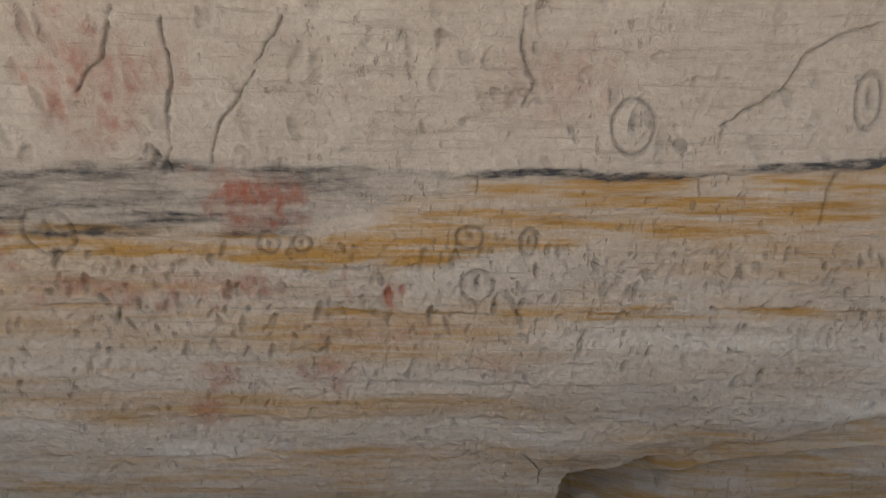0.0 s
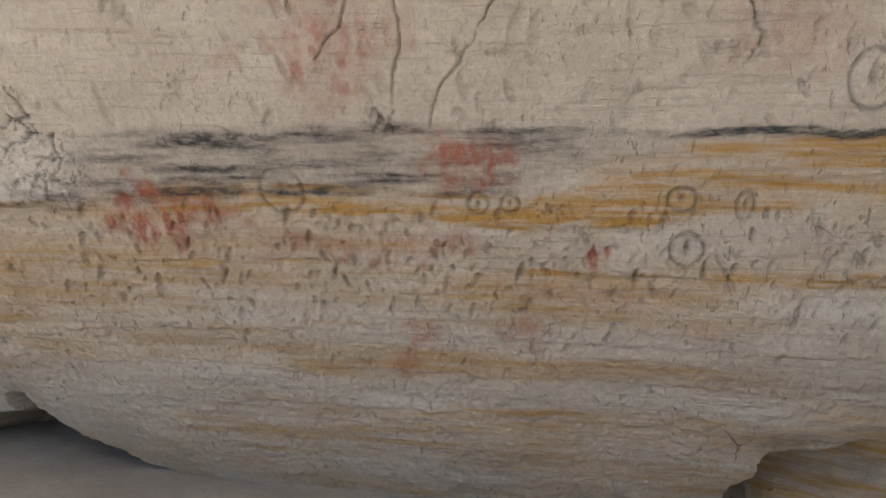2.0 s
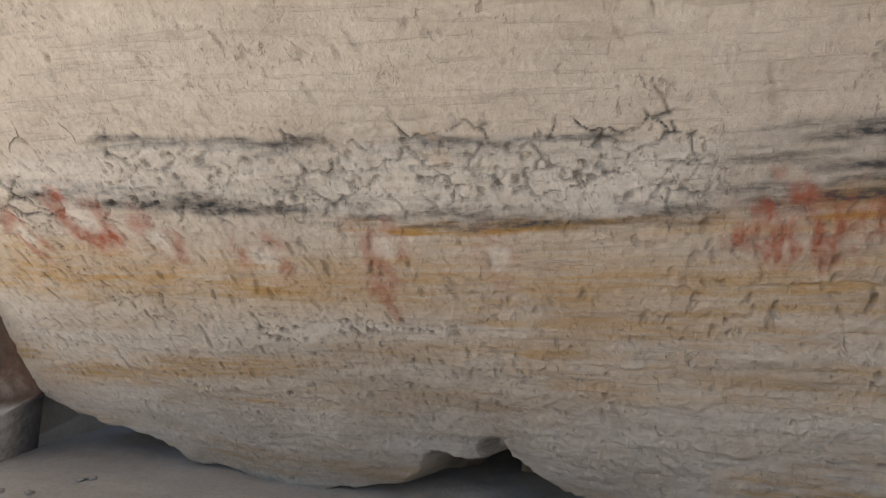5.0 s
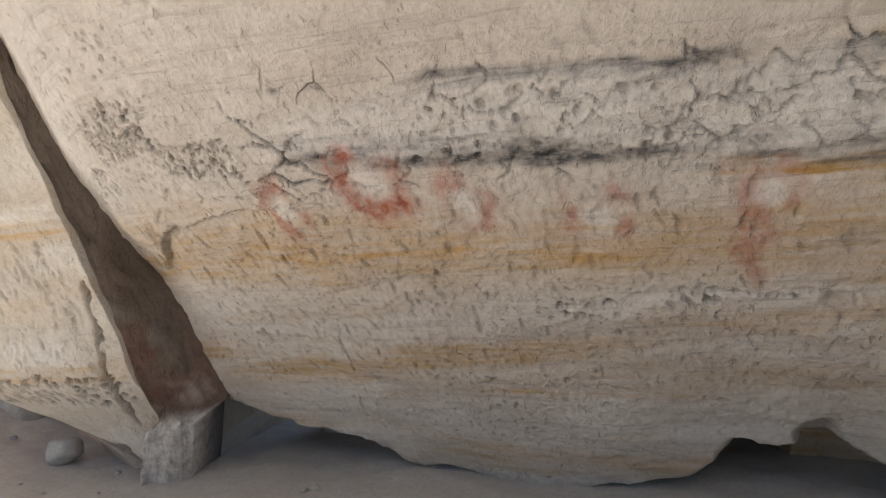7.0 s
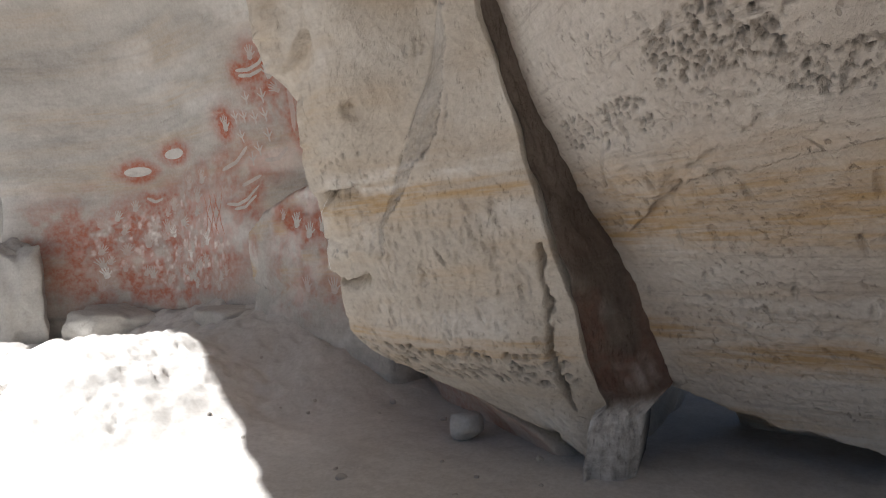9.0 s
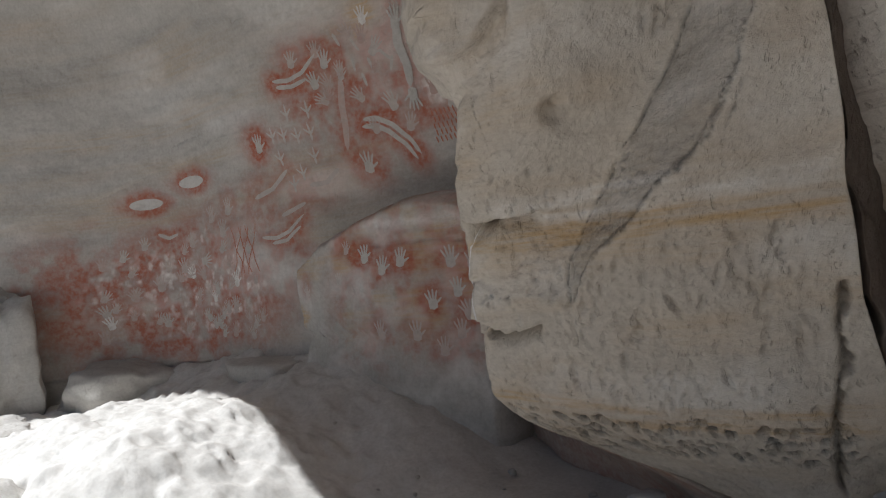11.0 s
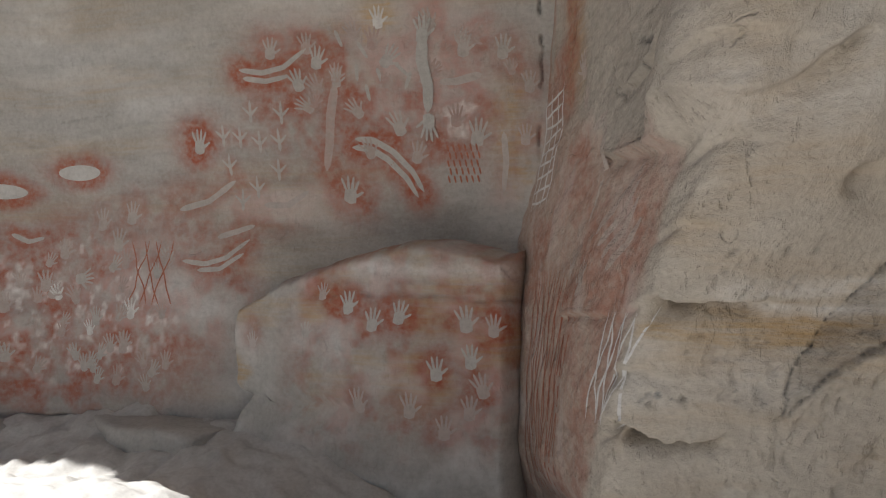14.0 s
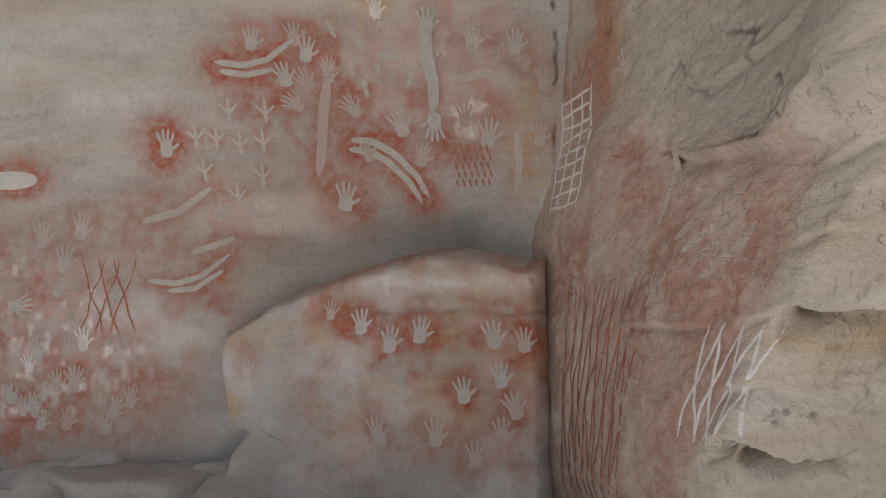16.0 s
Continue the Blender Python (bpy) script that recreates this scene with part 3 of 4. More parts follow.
    s.pits(150, (-6.22, -5.72, 1.50, 1.60), 0.007, 0.014, 1.2, 4, 0.9)
    s.pits(260, (-5.66, -5.30, 1.58, 1.73), 0.006, 0.018, 0.9, 14, 1.0)
    s.pits(120, (-5.32, -5.02, 1.48, 1.585), 0.006, 0.016, 0.9, 15, 1.0)
    s.pits(70, (-5.85, -5.15, 1.70, 1.92), 0.007, 0.012, 1.3, 16, 0.7)
    s.cells((-6.0, -5.0, 1.45, 1.78), (0.07, 0.04), 0.010, 0.5, 9)
    s.pits(22, (-3.72, -3.52, 0.89, 0.97), 0.012, 0.02, 1.0, 6, 1.0)
    s.pits(22, (-4.12, -3.90, 0.87, 0.95), 0.011, 0.02, 1.0, 7, 1.0)
    s.pits(16, (-3.5, -3.2, 0.92, 0.95), 0.010, 0.02, 0.7, 12, 1.0)
    s.pits(160, (-5.8, -2.5, 0.3, 0.8), 0.010, 0.010, 1.0, 8, 0.5)
    s.pits(130, (-6.2, -2.0, 1.68, 2.3), 0.010, 0.006, 3.2, 9, 0.3)
    s.pits(90, (-4.4, -2.2, 1.42, 1.64), 0.012, 0.02, 0.8, 10, 1.0)
    s.pits(8, (-1.05, -0.93, 1.64, 1.70), 0.010, 0.02, 1.4, 11, 1.0)
    wall = s.build("wall_main", PALE, "pale overhanging sandstone face with ochre and grey bedding bands", "rock wall", thick=(0.4, 1.6, 0.3))


make_wall_main()


# ---- wall_corner: the leaning buttress and its painted side ----
SEAM_LOW = [(-6.32, 2.65), (-6.36, 2.45), (-6.44, 2.20), (-6.50, 1.97), (-6.59, 1.78), (-6.70, 1.63), (-6.82, 1.54), (-6.91, 1.48), (-7.0, 1.39), (-7.08, 1.36), (-7.19, 1.27), (-7.32, 1.12)]
SEAM_HIGH = [(-6.40, 2.65), (-6.50, 2.45), (-6.66, 2.15), (-6.80, 1.90), (-6.98, 1.67), (-7.20, 1.42), (-7.29, 1.28), (-7.34, 1.12)]


def make_wall_corner():
    z = np.concatenate([np.arange(-0.2, 2.75, 0.0085), np.arange(2.75, 4.3, 0.06)])
    a = np.arange(0.0, 3.3, 0.0085)          # 0 to 1.4 front, 1.4 to 3.3 painted side
    s = Sheet(a, z)
    aw, zw = s.warp(0.02, 5.0, 3)
    rx = np.interp(zw, (-0.2, 0.3, 0.6, 1.2, 1.5, 2.1, 3.0, 4.2), (-6.48, -6.43, -6.39, -6.37, -6.35, -6.32, -6.28, -6.25))
    rx = rx + 0.03 * vnoise(s.Z * 3.5, 0.3, 0.0, 71) + 0.012 * vnoise(s.Z * 13, 0.3, 0.0, 72)
    nx = np.interp(zw, (-0.2, 0.1, 0.28, 0.44, 0.56, 0.68, 1.1, 1.6, 2.05, 2.6, 4.2), (-6.60, -6.75, -7.15, -7.60, -7.80, -7.90, -7.83, -7.66, -7.42, -7.32, -7.15))
    fy = np.interp(s.Z, (-0.2, 0.3, 0.6, 0.9, 1.3, 1.8, 2.1, 2.8, 4.2), (2.5, 2.30, 2.03, 1.92, 1.76, 1.50, 1.38, 1.10, 0.4))
    ry, by = fy + 0.12, 3.25
    bx = np.interp(s.Z, (0.3, 1.8, 2.4, 4.0), (-8.66, -8.60, -8.47, -8.44))
    t = np.clip(s.A / 1.4, 0, 1)
    u = np.clip((s.A - 1.4) / 1.9, 0, 1)
    px = rx + (nx - rx) * t + (bx - nx) * u
    py = ry + (fy - ry) * t - 0.08 * np.sin(t * np.pi) + (by - fy) * u
    px, py = blur(blur(px, 4, 0), 5, 1), blur(blur(py, 4, 0), 5, 1)
    # the upper block's face falls back to a seam; a smooth plane rises from there to a broken flake
    hi_x, hi_z = zip(*sorted(SEAM_HIGH, key=lambda p: p[1]))
    lo_x, lo_z = zip(*sorted(SEAM_LOW, key=lambda p: p[1]))
    x_hi = np.interp(s.Z, hi_z, hi_x)
    x_lo = np.interp(s.Z, lo_z, lo_x) + 0.010 * s.rough(14.0, 14.0, 1)
    away = px - x_hi
    back = np.where(away < 0, step(-0.42, -0.02, away), np.clip(1 - away / np.maximum(x_lo - x_hi, 0.02), 0, 1))
    py = py + back * np.interp(s.Z, (1.12, 1.28, 1.42, 1.67, 1.9, 2.3, 2.7), (0, 0.05, 0.13, 0.18, 0.25, 0.26, 0.10)) * step(1.36, 1.2, s.A)
    # undercut foot
    foot = np.interp(px, (-7.9, -7.7, -7.3, -7.0, -6.7, -6.5), (0.56, 0.50, 0.38, 0.31, 0.20, 0.02)) + 0.03 * s.rough(5.0, 8.0, 1)
    py = py + 0.24 * step(foot, foot - 0.10, s.Z) * step(1.5, 1.3, s.A)
    s.place(px, py, s.Z)
    s.flip = True
    s.off = 0.014 * fbm(s.A * 2.6, s.Z * 3, 1.3, 4, 9) + 0.005 * fbm(s.A * 11, s.Z * 16, 1.3, 3, 10)
    front, side = step(1.5, 1.36, aw), step(1.40, 1.55, aw)
    # the seam's plane is smooth and a little darker; its lower edge is a thin broken flake
    plane = step(-0.008, 0.008, px - x_hi) * step(0.008, -0.008, px - x_lo) * step(1.12, 1.2, s.Z) * step(1.4, 1.3, s.A)
    s.off *= 1 - 0.7 * plane
    s.off += 0.022 * step(-0.006, 0.004, px - x_lo) * step(0.25, 0.0, px - x_lo) * step(1.12, 1.25, s.Z)
    s.tint(2, plane, 0.30)
    s.crack([(s.find(pz, x=px_), pz) for px_, pz in SEAM_LOW], 0.006, 0.016, 0.8, 2, False)
    s.crack([(s.find(pz, x=px_), pz) for px_, pz in SEAM_HIGH], 0.0055, 0.016, 0.8, 3, False)
    # an unpainted bulge above the red side
    s.off += 0.17 * np.exp(-((aw - 1.54) / 0.22) ** 2) * step(1.90, 2.04, zw)
    s.crack([(s.find(1.75, x=-6.58), 1.75), (s.find(1.62, x=-6.66), 1.62), (s.find(1.56, x=-6.66), 1.56)], 0.004, 0.008, 0.6, 4)
    s.crack([(s.find(pz, x=px_), pz) for px_, pz in ((-6.45, 1.13), (-6.48, 0.90), (-6.52, 0.72), (-6.56, 0.50), (-6.58, 0.32))], 0.014, 0.06, 0.5, 5, False)
    # mineral bands on the front
    s.band([(-0.1, 1.38), (0.5, 1.40), (1.0, 1.37), (1.5, 1.36)], 0.025, 1, 0.7, 0.05, 0.0, 1.45, 31)
    s.band([(-0.1, 0.64), (1.5, 0.68)], 0.03, 1, 0.6, 0.06, 0.0, 1.45, 32)
    s.band([(-0.1, 1.50), (1.5, 1.47)], 0.03, 3, 0.6, 0.05, 0.0, 1.2, 33)
    s.tint(1, np.clip(0.1 + fbm(s.A * 2, s.Z * 6, 5.2, 4, 38), 0, 1) * front, 0.25)
    s.tint(3, np.clip(fbm(s.A * 2, s.Z * 4, 6.2, 4, 39), 0, 1) * front, 0.4)
    # hollows and broken edges at the nose
    n1, n2 = s.find(1.45, x=-7.62), s.find(1.03, x=-7.72)
    s.lip([(n1 - 0.24, 1.47), (n1 - 0.12, 1.47), (n1, 1.46), (n1 + 0.10, 1.47)], 0.02, 0.11, 0.055, 51, False)
    s.lip([(n2 - 0.20, 1.02), (n2 - 0.05, 1.00), (n2 + 0.08, 1.04), (n2 + 0.22, 1.05)], 0.025, 0.10, 0.05, 52, False)
    s.lip([(n1 - 0.2, 2.12), (n1 - 0.05, 2.05), (n1 + 0.1, 2.0)], 0.03, 0.06, 0.08, 53, False)
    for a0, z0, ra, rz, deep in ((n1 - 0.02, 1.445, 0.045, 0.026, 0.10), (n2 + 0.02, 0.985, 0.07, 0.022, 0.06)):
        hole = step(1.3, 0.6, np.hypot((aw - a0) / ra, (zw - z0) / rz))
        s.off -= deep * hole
        # shade inside the hole is painted in as well as carved
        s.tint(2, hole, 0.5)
    # painted shade beneath the nose lip
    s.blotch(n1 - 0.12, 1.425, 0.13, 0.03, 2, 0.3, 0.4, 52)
    for k in range(7):
        zc = 0.75 + 0.23 * k
        s.lip([(1.22, zc), (1.38, zc + 0.03), (1.54, zc - 0.01)], 0.012, 0.016, 0.04, 60 + k)
    s.pits(260, (0.12, 1.2, 0.66, 1.34), 0.010, 0.009, 4.0, 21, 0.16)
    s.pits(240, (0.1, 1.45, 0.46, 0.64), 0.013, 0.024, 0.8, 22, 1.0)
    s.pits(70, (0.6, 1.25, 1.3, 1.62), 0.008, 0.009, 1.2, 23, 0.35)
    s.pits(3, (0.85, 0.95, 1.78, 1.82), 0.035, 0.02, 1.0, 24, 0.1)
    s.pits(8, (0.55, 0.66, 1.98, 2.04), 0.010, 0.015, 1.0, 25, 0.9)
    s.pits(10, (1.2, 1.34, 1.12, 1.16), 0.008, 0.012, 1.6, 26, 0.9)
    # red side
    yy = s.P[..., 1]
    cap = np.interp(yy, (1.5, 1.6, 1.9, 2.2, 2.4, 2.9, 3.2), (1.95, 2.0, 1.96, 2.05, 2.28, 2.35, 2.6)) + 0.05 * fbm(s.A * 5, 0.4, 0, 3, 44)
    near = np.interp(s.Z, (0.5, 0.95, 1.1, 1.4, 1.5, 2.0), (2.2, 1.98, 1.86, 1.72, 1.62, 1.56)) + 0.05 * fbm(s.Z * 6, 0.2, 0, 3, 45)
    red = side * step(cap + 0.06, cap - 0.06, s.Z) * step(near, near + 0.07, yy)
    patches = np.clip(0.66 + 0.45 * fbm(yy * 3.2, s.Z * 2.4, 2.0, 4, 46), 0.55, 1)
    s.tint(0, red * patches, 0.68)
    s.tint(0, side * step(2.45, 2.7, yy) * step(2.2, 2.5, s.Z) * np.clip(0.4 + fbm(yy * 7, s.Z * 2, 1.0, 3, 47), 0, 1), 0.7)
    s.tint(1, side * step(2.45, 2.6, yy) * step(2.85, 2.7, yy) * step(2.3, 2.6, s.Z), 0.5)
    s.tint(2, side * step(cap - 0.04, cap + 0.06, s.Z), 0.22)
    s.tint(3, red * np.clip(fbm(yy * 9, s.Z * 3.5, 3.0, 4, 48) - 0.1, 0, 1), 0.35)

    def on_side(pts):
        return [(s.find(pz, y=py_), pz) for py_, pz in pts]

    s.lip(on_side([(2.25, 2.06), (2.1, 2.02), (1.9, 1.98), (1.6, 1.93)]), 0.05, 0.02, 0.05, 54, False)
    s.lip(on_side([(2.43, 1.375), (2.2, 1.41), (1.98, 1.40)]), 0.025, 0.02, 0.04, 55, False)
    s.crack(on_side([(2.43, 2.10), (2.36, 2.13), (2.25, 2.05), (2.09, 2.03), (1.84, 2.01), (1.68, 2.0), (1.6, 2.06)]), 0.010, 0.025, 1.0, 8)
    s.crack(on_side([(1.75, 2.3), (1.8, 2.2), (1.7, 2.12), (1.75, 2.05)]), 0.009, 0.018, 0.95, 9)
    s.crack(on_side([(1.95, 2.42), (1.85, 2.35), (1.9, 2.2)]), 0.009, 0.018, 0.9, 10)
    s.crack(on_side([(2.3, 2.34), (2.22, 2.42), (2.15, 2.30), (2.05, 2.22)]), 0.008, 0.016, 0.8, 11)
    s.crack(on_side([(1.6, 2.55), (1.75, 2.48), (1.9, 2.5)]), 0.008, 0.018, 0.7, 12)
    s.lip(on_side([(2.15, 2.32), (2.0, 2.26), (1.8, 2.28), (1.6, 2.3)]), 0.03, 0.015, 0.05, 57)
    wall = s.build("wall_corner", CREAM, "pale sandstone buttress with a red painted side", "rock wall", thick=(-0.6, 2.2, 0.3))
    a0, a1 = s.find(2.3, y=2.84), s.find(2.3, y=3.10)
    skin(s, "painted_net", net_islands((a0, a1, 1.95, 2.58), 4, 9, 0.016, 0, 0.012, 3), LIME, wall, "white painted ladder-like net")
    a0, a1 = s.find(1.3, y=1.75), s.find(1.3, y=1.97)
    skin(s, "painted_net", net_islands((a0, a1, 1.00, 1.42), 4, 0, 0.014, 0.4, 0.015, 4), LIME, wall, "white painted open net")
    a0, a1 = s.find(1.0, y=2.44), s.find(1.0, y=2.86)
    skin(s, "painted_net", net_islands((a0, a1, 0.45, 1.60), 8, 0, 0.011, 0.25, 0.012, 5), OCHRE, wall, "dark red painted net with long meshes")
    for y0, z0, size, turn in ((2.22, 1.54, 0.19, 5), (2.55, 2.56, 0.17, -12), (2.36, 1.62, 0.15, 0), (2.5, 2.40, 0.15, 10)):
        skin(s, "hand_stencil", palm_islands(s.find(z0, y=y0), z0, size, turn), PALE, wall, "faded pale open palm on red ochre", (0.25, 0, 0.1, 0.1))
    skin(s, "boomerang_stencil", [stroke(on_side([(2.36, 2.20), (2.22, 2.22), (2.19, 2.05), (2.26, 1.78)]), 0.05, 0.5, 16)], PALE, wall, "faded pale angled stencil", (0.2, 0, 0.1, 0.1))
    for k in range(4):
        skin(s, "boomerang_stencil", [stroke(on_side([(2.15 - 0.05 * k, 1.72 - 0.05 * k), (1.98 - 0.04 * k, 1.80 - 0.05 * k), (1.86 - 0.02 * k, 1.95 - 0.07 * k)]), 0.045, 0.7, 16)], PALE, wall, "faint pale curved stencil", (0.32, 0, 0.05, 0.05))


# whitened stone for the sunlit boulders: the sun's brightness put into the colour
SUNLIT_WHITE = rock_material("sunlit_white_sandstone", (0.78, 0.76, 0.73), (0.70, 0.68, 0.65))
LIME = rock_material("lime_paint", (0.85, 0.83, 0.81), (0.76, 0.73, 0.71))
OCHRE = rock_material("red_ochre_paint", (0.50, 0.20, 0.13), (0.44, 0.17, 0.11), mark=0.2)
make_wall_corner()


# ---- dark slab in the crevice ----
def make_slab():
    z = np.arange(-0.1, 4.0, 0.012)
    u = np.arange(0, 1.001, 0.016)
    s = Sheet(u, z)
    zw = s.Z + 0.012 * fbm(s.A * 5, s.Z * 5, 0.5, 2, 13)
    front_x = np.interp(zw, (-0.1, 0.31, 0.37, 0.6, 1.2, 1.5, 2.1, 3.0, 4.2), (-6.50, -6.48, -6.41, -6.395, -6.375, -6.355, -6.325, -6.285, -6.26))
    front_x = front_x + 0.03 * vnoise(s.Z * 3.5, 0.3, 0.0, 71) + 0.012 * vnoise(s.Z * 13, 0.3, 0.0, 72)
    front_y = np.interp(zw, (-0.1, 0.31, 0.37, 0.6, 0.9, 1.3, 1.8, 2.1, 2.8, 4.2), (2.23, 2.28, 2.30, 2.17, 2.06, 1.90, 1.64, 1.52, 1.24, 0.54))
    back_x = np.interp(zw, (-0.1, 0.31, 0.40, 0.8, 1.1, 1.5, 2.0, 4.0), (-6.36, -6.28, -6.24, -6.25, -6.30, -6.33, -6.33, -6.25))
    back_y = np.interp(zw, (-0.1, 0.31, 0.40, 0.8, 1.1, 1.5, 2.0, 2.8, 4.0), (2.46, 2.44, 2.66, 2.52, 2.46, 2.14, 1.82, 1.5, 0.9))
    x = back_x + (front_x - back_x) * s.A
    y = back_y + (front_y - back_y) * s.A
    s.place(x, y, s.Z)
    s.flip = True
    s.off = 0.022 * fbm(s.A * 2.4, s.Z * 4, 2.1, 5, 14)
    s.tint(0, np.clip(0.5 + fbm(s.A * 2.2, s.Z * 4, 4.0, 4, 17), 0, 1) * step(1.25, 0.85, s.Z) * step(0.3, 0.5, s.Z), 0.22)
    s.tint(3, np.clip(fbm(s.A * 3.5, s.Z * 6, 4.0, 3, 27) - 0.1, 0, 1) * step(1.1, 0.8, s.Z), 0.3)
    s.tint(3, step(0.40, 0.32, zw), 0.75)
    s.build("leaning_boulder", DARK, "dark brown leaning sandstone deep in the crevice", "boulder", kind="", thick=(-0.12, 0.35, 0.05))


make_slab()


# ---- wall_back: the painted gallery wall ----
BACK_STENCILS = [  # x, z, length, lean, ring strength, faintness
    (-10.53, 2.40, 0.20, -6, 0.95, 0.0), (-9.74, 2.89, 0.18, -10, 0.8, 0.05), (-9.87, 2.76, 0.18, 18, 0.7, 0.0), (-10.02, 2.95, 0.17, -5, 0.8, 0.2),
    (-8.85, 2.92, 0.19, -4, 0.5, 0.15), (-8.62, 2.89, 0.18, -6, 0.45, 0.1), (-9.30, 2.88, 0.19, -40, 0.8, 0.1), (-8.79, 2.42, 0.21, -8, 0.5, 0.1),
    (-9.60, 2.10, 0.21, -12, 0.85, 0.0), (-9.27, 2.49, 0.20, 20, 0.5, 0.15), (-9.63, 2.77, 0.15, 0, 0.5, 0.2), (-9.83, 2.61, 0.16, 60, 0.4, 0.25),
    (-11.07, 1.96, 0.20, -8, 0.5, 0.2), (-11.31, 1.92, 0.20, 0, 0.4, 0.25), (-11.17, 1.78, 0.21, -4, 0.4, 0.2), (-11.04, 1.33, 0.18, 4, 0.3, 0.0),
    (-11.44, 1.53, 0.20, -80, 0.4, 0.1), (-11.20, 1.10, 0.17, 10, 0.8, 0.25), (-11.08, 1.12, 0.17, -10, 0.8, 0.25), (-10.75, 1.01, 0.16, 0, 0.6, 0.4),
    (-8.48, 2.69, 0.16, 0, 0.4, 0.25), (-11.73, 1.50, 0.19, 0, 0.4, 0.3), (-11.98, 1.35, 0.19, 12, 0.4, 0.3), (-11.6, 1.72, 0.18, -6, 0.4, 0.3), (-9.36, 3.11, 0.17, 0, 0.0, 0.0),
]
BACK_TRACKS = [(-10.36, 2.44), (-10.25, 2.43), (-10.13, 2.40), (-10.01, 2.41), (-10.17, 2.58), (-10.33, 2.26), (-10.03, 2.23), (-10.17, 2.12), (-9.98, 2.57), (-10.27, 2.04)]
BACK_CURVES = [  # curved stencils: points, width, ring strength
    ([(-9.54, 2.41), (-9.43, 2.40), (-9.31, 2.33), (-9.20, 2.21), (-9.14, 2.09)], 0.042, 0.95), ([(-9.56, 2.36), (-9.45, 2.35), (-9.34, 2.28), (-9.24, 2.17), (-9.18, 2.06)], 0.042, 0.95),
    ([(-10.22, 2.83), (-10.08, 2.81), (-9.95, 2.84), (-9.80, 2.95)], 0.036, 0.85), ([(-10.20, 2.78), (-10.06, 2.76), (-9.92, 2.79)], 0.036, 0.85),
    ([(-10.66, 1.65), (-10.50, 1.63), (-10.36, 1.67), (-10.22, 1.79)], 0.035, 0.7), ([(-10.55, 1.59), (-10.40, 1.60), (-10.25, 1.70)], 0.033, 0.7),
    ([(-10.70, 1.98), (-10.50, 2.03), (-10.31, 2.16)], 0.045, 0.5), ([(-10.14, 2.01), (-10.0, 2.01), (-9.86, 2.10)], 0.04, 0.3),
    ([(-10.42, 1.80), (-10.30, 1.84), (-10.2, 1.88)], 0.04, 0.4), ([(-11.95, 1.82), (-11.85, 1.77), (-11.75, 1.80)], 0.035, 0.7),
    ([(-8.75, 2.75), (-8.9, 2.72), (-9.0, 2.72)], 0.05, 0.3), ([(-8.64, 2.42), (-8.63, 2.25), (-8.66, 2.08)], 0.04, 0.35),
]
BACK_ARMS = [([(-9.09, 2.98), (-9.10, 2.85), (-9.07, 2.70), (-9.08, 2.55)], 0.075, (-9.09, 3.02, 0.2, -4), (-9.08, 2.47, 0.2, 176)), ([(-9.64, 2.74), (-9.68, 2.55), (-9.70, 2.38), (-9.73, 2.22)], 0.06, (-9.63, 2.80, 0.15, -10), None)]
BACK_LEAVES = [(-9.6, 3.0), (-9.46, 2.93), (-9.50, 2.80), (-9.36, 2.77), (-9.44, 2.68), (-9.22, 2.80), (-9.19, 2.74)]


PALMS = random.Random(12)
for _ in range(46):
    BACK_STENCILS.append((PALMS.uniform(-12.5, -10.75), PALMS.uniform(0.85, 1.75), PALMS.uniform(0.13, 0.19), PALMS.uniform(-40, 40), PALMS.uniform(0.3, 0.85), PALMS.choice((0.0, 0.15, 0.3, 0.4))))
for _ in range(20):
    BACK_STENCILS.append((PALMS.uniform(-9.95, -8.5), PALMS.uniform(2.3, 3.1), PALMS.uniform(0.12, 0.18), PALMS.uniform(-60, 60), PALMS.uniform(0.4, 0.8), PALMS.choice((0.3, 0.4, 0.5))))


def back_y(x, z):
    y = np.interp(x, (-14.0, -13.2, -12.5, -11.7, -10.5, -9.6, -9.1, -8.3, -7.5), (0.2, 1.3, 2.1, 2.6, 2.70, 2.98, 3.08, 3.2, 3.3))
    y = y + 0.10 * np.exp(-((z - 1.88) / 0.16) ** 2) * step(-10.4, -9.8, x)
    return y - 0.2 * np.maximum(z - 2.1, 0) - 0.25 * np.maximum(z - 3.3, 0)


def halo(s, mask_d, reach, amount, seed):
    rough = 1.15 + 0.5 * s.rough(10.0, 10.0, seed % 2)
    s.pig[..., 0] = np.maximum(s.pig[..., 0], amount * np.clip(np.exp(-(mask_d / reach) ** 1.5) * rough, 0, 1))


